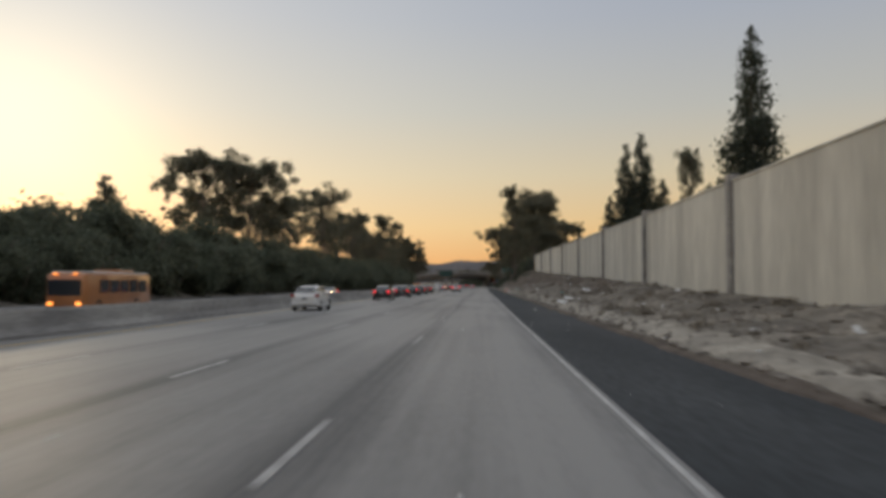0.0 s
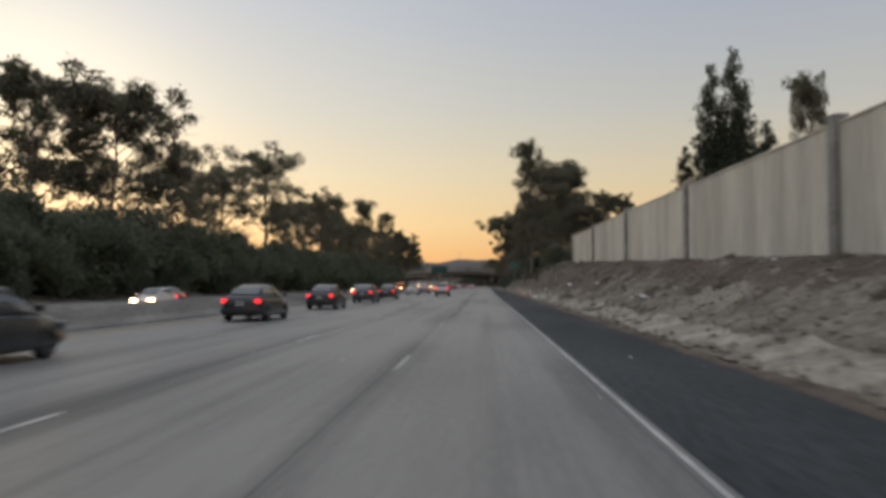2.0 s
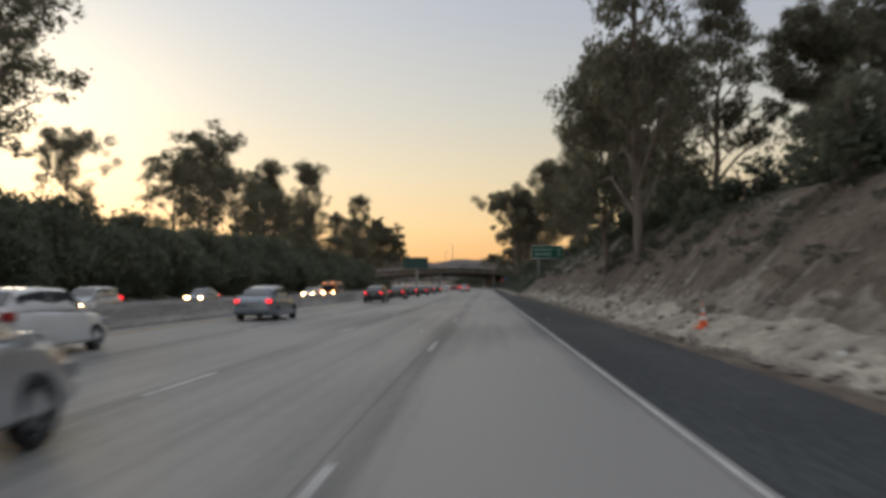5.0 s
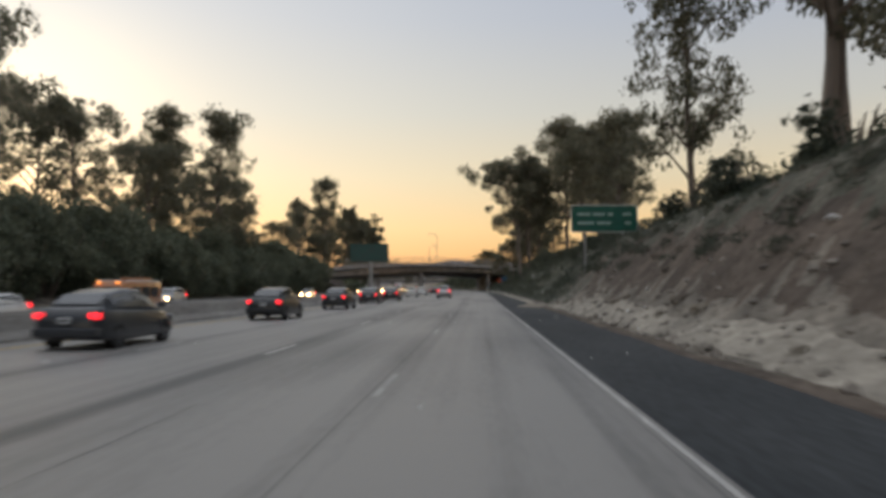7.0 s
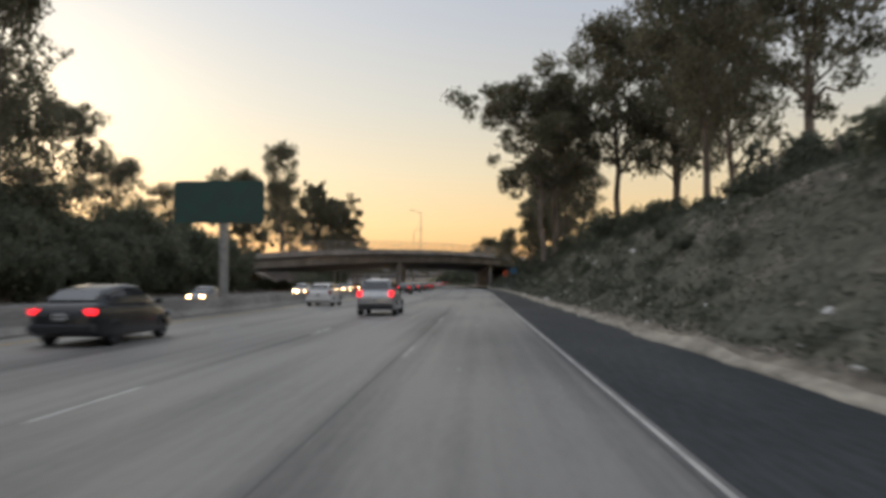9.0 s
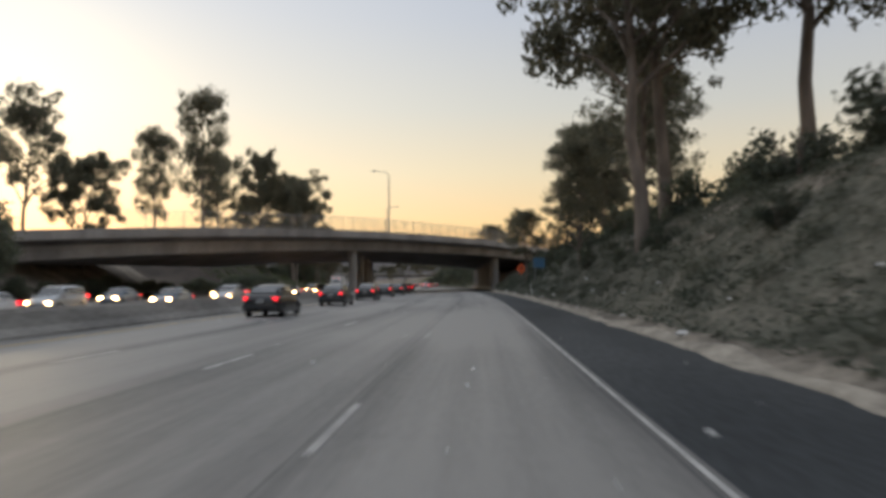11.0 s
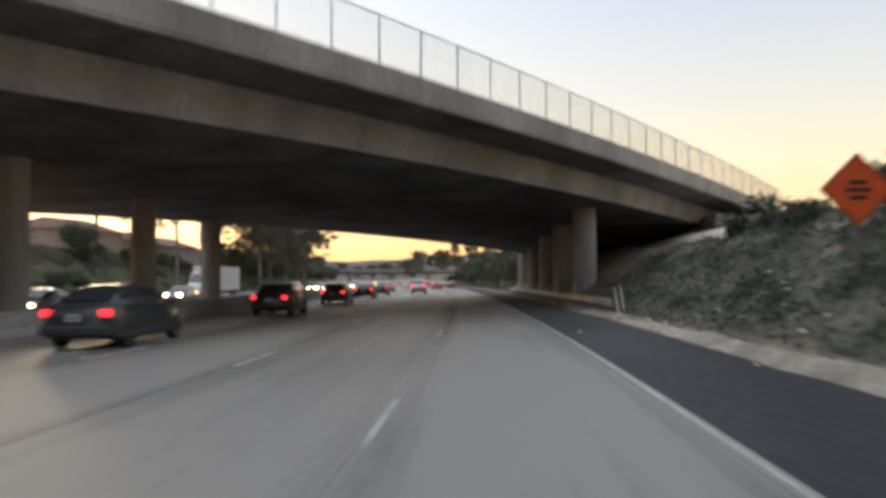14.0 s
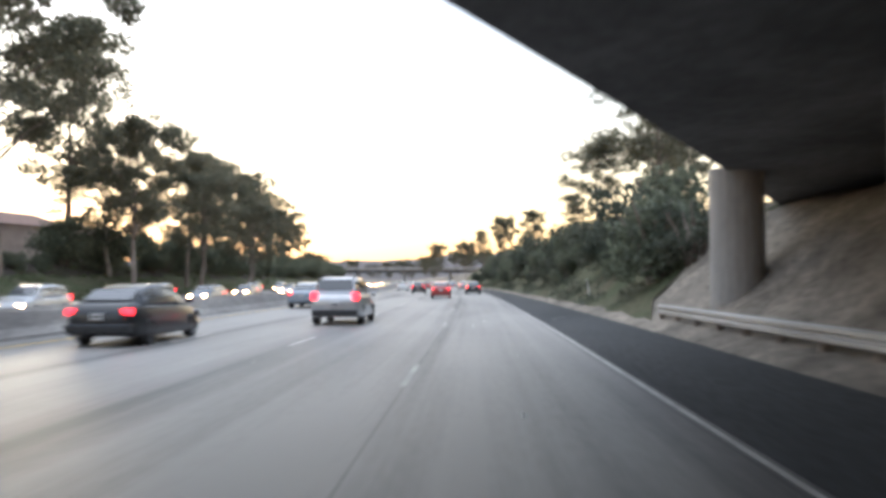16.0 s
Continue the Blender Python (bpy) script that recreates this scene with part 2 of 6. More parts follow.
M = {
    "road": road_material("worn_concrete_lanes", (0.235, 0.226, 0.213), (0.07, 0.07, 0.07), 3.42, 0.0),
    "road2": road_material("worn_concrete_far_lanes", (0.25, 0.245, 0.24), (0.09, 0.09, 0.095), 3.42, 0.6),
    "asphalt": mat("asphalt", (0.032, 0.036, 0.039), 0.9, spec=0.2, col2=(0.055, 0.059, 0.062), scale=0.35, stretch=(1, 0.2, 1), fine=0.25, fine_scale=9, bump=0.2, coords="World"),
    "tar": mat("tar_crack_seal", (0.09, 0.09, 0.09), 0.75, spec=0.3, col2=(0.14, 0.138, 0.133), scale=1.5, coords="World"),
    "paint": mat("road_paint", (0.46, 0.45, 0.43), 0.6, col2=(0.27, 0.265, 0.255), scale=1.6, low=0.38, high=0.68, coords="World"),
    "faint_paint": mat("worn_lane_paint", (0.36, 0.35, 0.335), 0.65, col2=(0.24, 0.235, 0.225), scale=1.3, low=0.36, high=0.62, coords="World"),
    "yellow": mat("yellow_paint", (0.55, 0.36, 0.08), 0.6, col2=(0.35, 0.28, 0.14), scale=2.0, coords="World"),
    "dirt": mat("dry_dirt", (0.27, 0.24, 0.20), 0.95, spec=0.1, col2=(0.13, 0.117, 0.10), scale=0.5, detail=9, fine=0.4, fine_scale=4, bump=0.5, coords="World"),
    "clod": mat("dry_earth_clods", (0.29, 0.262, 0.225), 0.95, spec=0.1, col2=(0.15, 0.133, 0.115), scale=0.6, island=0.3, coords="World"),
    "wall": mat("sound_wall_concrete", (0.67, 0.645, 0.56), 0.9, col2=(0.47, 0.455, 0.395), scale=0.6, stretch=(1, 1, 0.12), fine=0.12, fine_scale=7, bump=0.2, coords="World"),
    "concrete": mat("bridge_concrete", (0.33, 0.315, 0.295), 0.85, col2=(0.21, 0.20, 0.19), scale=0.35, stretch=(1, 1, 0.4), detail=8, fine=0.14, fine_scale=6, bump=0.2, coords="World"),
    # mottled concrete, darkened so the shade under the bridge is in its colour
    "soffit": mat("shaded_soffit_concrete", (0.17, 0.167, 0.165), 0.9, col2=(0.08, 0.079, 0.078), scale=0.3, detail=8, fine=0.2, fine_scale=3, coords="World"),
    "column": mat("column_concrete", (0.40, 0.385, 0.365), 0.85, col2=(0.29, 0.28, 0.265), scale=0.6, stretch=(1, 1, 0.3), fine=0.1, fine_scale=8, bump=0.15, coords="World"),
    "barrier": mat("barrier_concrete", (0.34, 0.325, 0.30), 0.85, col2=(0.20, 0.19, 0.18), scale=0.5, stretch=(1, 0.4, 2), fine=0.2, fine_scale=5, bump=0.2, coords="World"),
    "paving": mat("slope_paving", (0.64, 0.59, 0.51), 0.9, col2=(0.55, 0.505, 0.435), scale=0.3, fine=0.03, fine_scale=5, bump=0.05, coords="World"),
    "steel": mat("galvanised_steel", (0.42, 0.43, 0.43), 0.45, 0.8, col2=(0.30, 0.30, 0.30), scale=3.0),
    "rail": mat("weathered_rail", (0.42, 0.42, 0.41), 0.55, 0.3, col2=(0.30, 0.30, 0.29), scale=1.2, stretch=(1, 0.3, 2), coords="World"),
    "grass": leaf_material("bank_grass", (0.085, 0.115, 0.052), (0.125, 0.145, 0.075), 0.25),
    "green": mat("sign_green", (0.012, 0.115, 0.082), 0.45, col2=(0.016, 0.09, 0.068), scale=1.5),
    # darker sign green: the shade on the median sign's face is painted in
    "green_shaded": mat("shaded_sign_green", (0.020, 0.075, 0.062), 0.5, col2=(0.03, 0.06, 0.055), scale=1.2),
    "white": mat("sign_white", (0.75, 0.76, 0.74), 0.5, col2=(0.6, 0.6, 0.58), scale=3),
    # white lettering dulled towards green, with haze put into the colour
    "sign_text": mat("hazed_sign_lettering", (0.36, 0.47, 0.43), 0.5, col2=(0.26, 0.38, 0.34), scale=3),
    "orange": mat("sign_orange", (0.85, 0.14, 0.03), 0.45, col2=(0.75, 0.11, 0.03), scale=2),
    "blue": mat("sign_blue", (0.05, 0.15, 0.28), 0.45, col2=(0.07, 0.15, 0.23), scale=2),
    "bark": mat("pale_bark", (0.24, 0.20, 0.165), 0.9, col2=(0.11, 0.09, 0.075), scale=1.2, stretch=(1, 1, 0.25), bump=0.5),
    "leaf": leaf_material("gum_leaves", (0.128, 0.132, 0.092), (0.185, 0.176, 0.124)),
    "leaf_dark": leaf_material("dark_leaves", (0.11, 0.128, 0.09), (0.16, 0.172, 0.12)),
    "leaf_fir": leaf_material("cypress_needles", (0.066, 0.080, 0.062), (0.094, 0.105, 0.076)),
    "ivy": leaf_material("ivy_leaves", (0.064, 0.079, 0.059), (0.115, 0.122, 0.092), 0.22),
    "dry": leaf_material("dry_litter", (0.18, 0.16, 0.13), (0.27, 0.24, 0.195), 0.3),
    "spill": mat("washed_dirt", (0.27, 0.235, 0.19), 0.95, spec=0.1, col2=(0.19, 0.167, 0.137), scale=0.9, detail=9, fine=0.25, fine_scale=6, bump=0.4, coords="World"),
    "pale_dirt": mat("pale_dust_berm", (0.38, 0.345, 0.29), 0.95, spec=0.1, col2=(0.22, 0.20, 0.17), scale=0.7, detail=9, fine=0.3, fine_scale=5, bump=0.5, coords="World"),
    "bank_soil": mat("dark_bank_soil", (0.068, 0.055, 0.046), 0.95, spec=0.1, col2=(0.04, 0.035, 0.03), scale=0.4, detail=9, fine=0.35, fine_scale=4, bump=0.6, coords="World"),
    "brown_soil": mat("brown_soil", (0.155, 0.126, 0.103), 0.95, spec=0.1, col2=(0.085, 0.071, 0.06), scale=0.5, detail=9, fine=0.35, fine_scale=4, bump=0.6, coords="World"),
    "turf": mat("rough_turf", (0.065, 0.075, 0.042), 0.95, spec=0.1, col2=(0.11, 0.095, 0.066), scale=0.35, detail=9, low=0.4, high=0.75, fine=0.4, fine_scale=5, bump=0.6, coords="World"),
    "mould": mat("leaf_mould", (0.105, 0.105, 0.085), 0.95, spec=0.1, col2=(0.175, 0.162, 0.133), scale=0.45, detail=9, low=0.42, high=0.72, fine=0.4, fine_scale=5, bump=0.6, coords="World"),
    "tail_off": mat("unlit_tail_lamp", (0.30, 0.018, 0.02), 0.15, spec=0.7),
    "litter": mat("white_litter", (0.72, 0.71, 0.69), 0.6, col2=(0.5, 0.5, 0.48), scale=8),
    "cyan": mat("cyan_litter", (0.15, 0.55, 0.55), 0.5, col2=(0.3, 0.6, 0.6), scale=8),
    "hill": mat("hazy_hills", (0.17, 0.155, 0.15), 1.0, col2=(0.13, 0.125, 0.125), scale=0.01, coords="World", spec=0.0),
    "glass": mat("car_glass", (0.03, 0.034, 0.04), 0.08, spec=1.0),
    "tyre": mat("tyre_rubber", (0.018, 0.018, 0.019), 0.85, col2=(0.03, 0.03, 0.03), scale=8),
    "rim": mat("alloy_rim", (0.45, 0.46, 0.47), 0.3, 0.9, col2=(0.3, 0.3, 0.31), scale=5),
    "trim": mat("black_trim", (0.02, 0.02, 0.022), 0.55, col2=(0.035, 0.035, 0.035), scale=5),
    "black_paint": mat("black_car_paint", (0.014, 0.016, 0.019), 0.3, 0.0, col2=(0.02, 0.022, 0.025), scale=1.5, spec=0.45),
    "silver_paint": mat("silver_car_paint", (0.48, 0.49, 0.50), 0.28, 0.55, col2=(0.42, 0.43, 0.44), scale=1.5),
    "white_paint": mat("white_car_paint", (0.66, 0.66, 0.65), 0.3, 0.0, col2=(0.58, 0.58, 0.57), scale=1.5),
    "dark_paint": mat("dark_grey_car_paint", (0.028, 0.031, 0.036), 0.3, 0.0, col2=(0.035, 0.038, 0.043), scale=1.5, spec=0.45),
    "grey_paint": mat("grey_blue_car_paint", (0.22, 0.25, 0.29), 0.28, 0.5, col2=(0.19, 0.22, 0.26), scale=1.5),
    "red_paint": mat("red_car_paint", (0.28, 0.025, 0.02), 0.3, 0.2, col2=(0.22, 0.02, 0.018), scale=1.5),
    "bus_paint": mat("orange_bus_paint", (0.42, 0.16, 0.045), 0.4, 0.0, col2=(0.34, 0.13, 0.04), scale=1.0),
    "tail": mat("lit_tail_lamp", (1.0, 0.02, 0.03), 0.3, emit=2.0),
    "head": mat("lit_headlamp", (1.0, 0.56, 0.22), 0.3, emit=40.0),
    "amber": mat("amber_lamp", (1.0, 0.33, 0.06), 0.3, emit=2.5),
    "plate": mat("number_plate", (0.55, 0.56, 0.56), 0.5, col2=(0.45, 0.46, 0.46), scale=10),
    "house": mat("house_stucco", (0.42, 0.35, 0.30), 0.9, col2=(0.36, 0.30, 0.26), scale=0.6),
    "tile_roof": mat("clay_roof", (0.22, 0.135, 0.10), 0.85, col2=(0.16, 0.10, 0.08), scale=1.2),
    "pane": mat("window_pane", (0.03, 0.035, 0.04), 0.1, spec=0.8),
}

for key in ("black_paint", "dark_paint", "silver_paint", "white_paint", "grey_paint", "red_paint", "bus_paint"):
    M[key].node_tree.nodes["Principled BSDF"].inputs["Coat Weight"].default_value = 0.25 if key in ("black_paint", "dark_paint") else 0.6


# ---- plan: the right edge line of the road, x by y ----
LINE_Y = (-400, -100, 0, 40, 80, 120, 160, 200, 240, 280, 320, 360, 400, 420, 440, 460, 480, 500, 520, 540, 560, 600, 650, 700, 850, 1100, 1700)
LINE_X = (0.0, 1.2, 1.68, 1.89, 2.24, 2.55, 2.83, 3.31, 3.84, 4.29, 4.81, 5.34, 5.91, 6.05, 5.96, 5.57, 4.96, 3.91, 2.64, 1.13, -0.44, -4.0, -9.4, -16.2, -39.0, -80.0, -190.0)
_slope = [0.0] * len(LINE_Y)
for i in range(len(LINE_Y)):
    lo, hi = max(0, i - 1), min(len(LINE_Y) - 1, i + 1)
    _slope[i] = (LINE_X[hi] - LINE_X[lo]) / (LINE_Y[hi] - LINE_Y[lo])


def line_x(y):
    """x of the right edge line beside y, a smooth curve through the plan."""
    y = min(max(y, LINE_Y[0]), LINE_Y[-1])
    i = max(0, min(len(LINE_Y) - 2, int(np.searchsorted(LINE_Y, y, side="right")) - 1))
    h = LINE_Y[i + 1] - LINE_Y[i]
    s = (y - LINE_Y[i]) / h
    return ((2 * s ** 3 - 3 * s * s + 1) * LINE_X[i] + (s ** 3 - 2 * s * s + s) * h * _slope[i]
            + (3 * s * s - 2 * s ** 3) * LINE_X[i + 1] + (s ** 3 - s * s) * h * _slope[i + 1])


def heading(y):
    """Degrees by which the road turns to the left at y."""
    return math.degrees(math.atan2(line_x(y - 2) - line_x(y + 2), 4.0))


def step(a, b, v):
    s = min(1.0, max(0.0, (v - a) / (b - a)))
    return s * s * (3 - 2 * s)


CREST_Y = (-200, 0, 30, 62, 90, 150, 178, 230, 300, 400, 450, 474, 500, 512, 565, 620, 1700)
CREST_Z = (0.6, 0.8, 1.0, 1.9, 2.55, 4.1, 4.9, 6.0, 5.3, 5.4, 5.3, 4.0, 3.5, 3.6, 4.8, 5.0, 4.0)
LANES = 3.42          # width of a lane
MED = -15.1           # the near barrier, across from the edge line
MED2 = -22.0          # the far barrier
OPP = -40.5           # outer edge of the other carriageway
OPP_Z = -0.28         # the other carriageway lies lower


def ground_z(u, y):
    """Height of the ground u metres right of the edge line."""
    if u > 2.9:
        crest = float(np.interp(y, CREST_Y, CREST_Z))
        z = -0.02 + 0.16 * step(2.9, 3.5, u) + (crest - 0.14) * (0.35 * min(1.0, max(0.0, (u - 3.4) / 6.0)) + 0.65 * step(3.6, 10.2, u))
        z += 0.02 * max(0.0, min(u, 60.0) - 10)
        z += 3.0 * step(12, 21, u) * step(508, 524, y) * (1 - step(572, 590, y))      # the approach to the bridge
        if 3.3 < u < 40:
            z += (noise.noise((u * 0.35, y * 0.22, 1.0)) * 0.16 + noise.noise((u * 1.1, y * 0.9, 4.0)) * 0.10) * step(3.3, 5.0, u)
        if 4.0 < u < 12 and y < 290:      # rain rills down the bare slope
            z += 0.30 * (0.5 - abs(noise.noise((y * 0.42 + u * 0.22, u * 0.05, 9.0))) * 1.6) * step(4.2, 6.0, u) * (1 - step(8.6, 9.6, u))
        return z
    if u < OPP:
        z = OPP_Z - 0.02 + (2.2 - OPP_Z + 3.4 * step(486, 506, y) * (1 - 0.55 * step(560, 600, y))) * step(OPP - 0.5, OPP - 11, u)
        return z + noise.noise((u * 0.2, y * 0.15, 2.0)) * 0.25 * step(OPP, OPP - 4, u)
    return -0.06 if u > MED2 + 0.5 else OPP_Z - 0.06


# ---- building helpers ----
def mesh_object(name, bm, material, smooth=False):
    me = bpy.data.meshes.new(name)
    bm.to_mesh(me)
    bm.free()
    me.materials.append(material)
    if smooth:
        me.polygons.foreach_set("use_smooth", [True] * len(me.polygons))
    return new(name, me)


def data_object(name, verts, faces, material, uvs=None, smooth=False):
    me = bpy.data.meshes.new(name)
    me.from_pydata(verts, [], faces)
    me.materials.append(material)
    if uvs is not None:
        layer = me.uv_layers.new(name="UVMap")
        for loop in me.loops:
            layer.data[loop.index].uv = uvs[loop.vertex_index]
    if smooth:
        me.polygons.foreach_set("use_smooth", [True] * len(me.polygons))
    me.update()
    return new(name, me)


def part(name, bm, material, parent, label="", smooth=False):
    ob = mesh_object(name, bm, material, smooth)
    ob.parent = parent
    if label:
        ob["label"] = label
    return ob


def share(name, me, parent, m=None):
    ob = new(name, me)
    ob.parent = parent
    if m is not None:
        ob.matrix_basis = m
    return ob


def thing(name, label, category, group="", kind="", at=None):
    ob = new(name)
    ob.empty_display_size = 0.3
    if at is not None:
        ob.matrix_basis = at
    return tagged(ob, label, category, group, kind)


def add_box(bm, x0, x1, y0, y1, z0, z1, bevel=0.0, m=None):
    r = bmesh.ops.create_cube(bm, size=1.0)
    vs = r["verts"]
    for v in vs:
        v.co = Vector(((x0 + x1) / 2 + v.co.x * (x1 - x0), (y0 + y1) / 2 + v.co.y * (y1 - y0), (z0 + z1) / 2 + v.co.z * (z1 - z0)))
    if bevel:
        es = list({e for v in vs for e in v.link_edges})
        out = bmesh.ops.bevel(bm, geom=es, offset=bevel, segments=2, affect="EDGES", profile=0.6)
        vs = list({v for f in out["faces"] for v in f.verts} | {v for v in vs if v.is_valid})
    if m is not None:
        bmesh.ops.transform(bm, matrix=m, verts=[v for v in vs if v.is_valid])
    return bm


def box(*a, **k):
    return add_box(bmesh.new(), *a, **k)


def add_tube(bm, pts, radii, sides=10, caps=True):
    """A round bar through points, with its own radius at each."""
    rings = []
    for i, p in enumerate(pts):
        p = Vector(p)
        d = (Vector(pts[min(i + 1, len(pts) - 1)]) - Vector(pts[max(i - 1, 0)])).normalized()
        a = d.orthogonal().normalized() if abs(d.z) < 0.99 else Vector((1, 0, 0))
        a = (a - d * a.dot(d)).normalized()
        b = d.cross(a)
        rings.append([bm.verts.new(p + (a * math.cos(k * math.tau / sides) + b * math.sin(k * math.tau / sides)) * radii[i]) for k in range(sides)])
    for r0, r1 in zip(rings, rings[1:]):
        for k in range(sides):
            bm.faces.new((r0[k], r0[(k + 1) % sides], r1[(k + 1) % sides], r1[k]))
    if caps:
        bm.faces.new(rings[0][::-1])
        bm.faces.new(rings[-1])
    return bm


def tube(pts, radii, sides=10):
    return add_tube(bmesh.new(), pts, radii, sides)


def ribbon(name, profile, y0, y1, dy, material, kind_label, category, uv=True, parent=None):
    """A strip along the road with the given cross profile of (u, z)."""
    ys = np.arange(y0, y1 + dy * 0.5, dy)
    verts, uvs, faces = [], [], []
    k = len(profile)
    for y in ys:
        x = line_x(float(y))
        for u, z in profile:
            verts.append((x + u, float(y), z))
            uvs.append((u, float(y)))
    for i in range(len(ys) - 1):
        for j in range(k - 1):
            a = i * k + j
            faces.append((a, a + 1, a + k + 1, a + k))
    ob = data_object(name, verts, faces, material, uvs if uv else None)
    if parent is not None:
        ob.parent = parent
        return ob
    return tagged(ob, kind_label, category, kind="structure")


# ---- ground, roads, paint ----
def build_ground():
    us = [-3000, -1500, -700, -300, -150, -90, -70, -62, -56, -52, -49, -46, -43, -41.5, -40.5, -25, MED2, MED, -7, 2.0, 2.9, 3.2, 3.5, 4.0, 4.6, 5.2,
          5.9, 6.6, 7.3, 8.0, 8.8, 9.6, 10.4, 11.5, 13, 15, 18, 23, 30, 45, 70, 120, 300, 700, 1500, 3000]
    ys = list(np.arange(-60, 300, 0.75)) + list(np.arange(300, 700, 1.5)) + list(np.arange(700, 1200, 10)) + [1300, 1500, 1800, 2300, 3000, 3900]
    ys = [-1500, -600, -300, -150, -90] + [float(y) for y in ys]
    verts, faces = [], []
    k = len(us)
    for y in ys:
        x = line_x(y)
        for u in us:
            verts.append((x + u, y, ground_z(u, y)))
    for i in range(len(ys) - 1):
        for j in range(k - 1):
            a = i * k + j
            faces.append((a, a + 1, a + k + 1, a + k))
    tagged(data_object("ground", verts, faces, M["dirt"], smooth=True), "dry brown dirt verge rising to a littered embankment", "ground", kind="structure")


def strip_profile(a, b, z, thick=0.2):
    return [(a, z - thick), (a, z), (b, z), (b, z - thick)]


def road_profile(a, b, z, n=8):
    return [(a, z - 0.2)] + [(a + (b - a) * i / n, z) for i in range(n + 1)] + [(b, z - 0.2)]


build_ground()
ROAD = ribbon("road", road_profile(-15.0, 0.10, 0.0), -120, 1600, 4, M["road"], "worn pale concrete freeway lanes with dark tyre bands", "road")
OPP_ROAD = ribbon("opposite_road", road_profile(OPP + 0.2, MED2 - 0.1, OPP_Z), -120, 1600, 4, M["road2"], "worn concrete lanes of the other carriageway", "road")
ribbon("shoulder", strip_profile(0.102, 2.95, -0.004), -120, 1600, 4, M["asphalt"], "dark asphalt shoulder beside the edge line", "road")
ribbon("edge_line", strip_profile(-0.03, 0.035, 0.005, 0.004), -120, 1600, 3, M["paint"], "worn white edge line on the road", "road marking")
ribbon("median_line", strip_profile(-13.75, -13.6, 0.005, 0.004), -120, 1600, 3, M["yellow"], "worn yellow line beside the barrier", "road marking")
ribbon("opposite_edge_line", strip_profile(OPP + 2.7, OPP + 2.85, OPP_Z + 0.005, 0.004), -120, 1600, 6, M["paint"], "worn white edge line of the other carriageway", "road marking")


def build_dashes():
    bm = bmesh.new()
    for a, b in ((-0.05, 0.05),):
        vs = [bm.verts.new((x, y, 0.0)) for x, y in ((a, 0), (b, 0), (b, 2.9), (a, 2.9))]
        bm.faces.new(vs)
        r = bmesh.ops.extrude_face_region(bm, geom=bm.faces[:])
        bmesh.ops.translate(bm, vec=(0, 0, 0.005), verts=[v for v in r["geom"] if isinstance(v, bmesh.types.BMVert)])
    bmesh.ops.recalc_face_normals(bm, faces=bm.faces[:])
    me = bpy.data.meshes.new("lane_dash")
    bm.to_mesh(me)
    bm.free()
    me.materials.append(M["paint"])
    worn = me.copy()
    worn.materials.clear()
    worn.materials.append(M["faint_paint"])
    period = 14.45
    for lane, phase in ((1, 121.2), (2, 128.0), (3, 129.0)):
        for i in range(-9, 42):
            y = phase + 0.35 + i * period
            if -20 < y < 700:
                share("lane_dash", worn if lane == 1 else me, ROAD, pose(line_x(y + 1.6) - lane * LANES, y, 0.0005, 0, 0, heading(y + 1.6)))
    for lane in (1, 2, 3):
        for i in range(0, 50):
            y = i * period + lane * 4
            share("lane_dash", me, OPP_ROAD, pose(line_x(y + 1.6) + MED2 - 1.3 - lane * LANES, y, OPP_Z + 0.0005, 0, 0, heading(y + 1.6)))


build_dashes()


def barrier(name, u, y0, y1, label, z=0.0):
    p = [(a, b + z) for a, b in ((u - 0.30, -0.08), (u - 0.30, 0.08), (u - 0.17, 0.30), (u - 0.10, 0.76), (u + 0.10, 0.76), (u + 0.17, 0.30), (u + 0.30, 0.08), (u + 0.30, -0.08))]
    return ribbon(name, p, y0, y1, 3, M["barrier"], label, "barrier", uv=False)


barrier("median_barrier", MED, -120, 1500, "stained grey concrete median barrier")
barrier("far_median_barrier", MED2, -120, 1500, "stained grey concrete barrier along the other carriageway", OPP_Z)


def build_cracks():
    """Sealed cracks along the lanes in the concrete, each a thin strip of tar lying on it."""
    r = random.Random(77)
    for i in range(16):
        y0, u = r.uniform(0, 560), -0.5 - 12.5 * r.random()
        n = r.randrange(10, 26)
        verts, faces = [], []
        x, y, a = u, y0, 0.0
        for k in range(n):
            w = r.uniform(0.004, 0.009)
            a = a * 0.7 + r.gauss(0, 0.02)
            x, y = x + a * 0.9, y + 0.9
            if not -14.4 < x < -0.15:
                break
            for sgn in (-1, 1):
                verts.append((line_x(y) + x + sgn * w, y, 0.0035))
        for k in range(len(verts) // 2 - 1):
            faces.append((2 * k, 2 * k + 1, 2 * k + 3, 2 * k + 2))
        if faces:
            data_object("sealed_crack", verts, faces, M["tar"]).parent = ROAD


build_cracks()


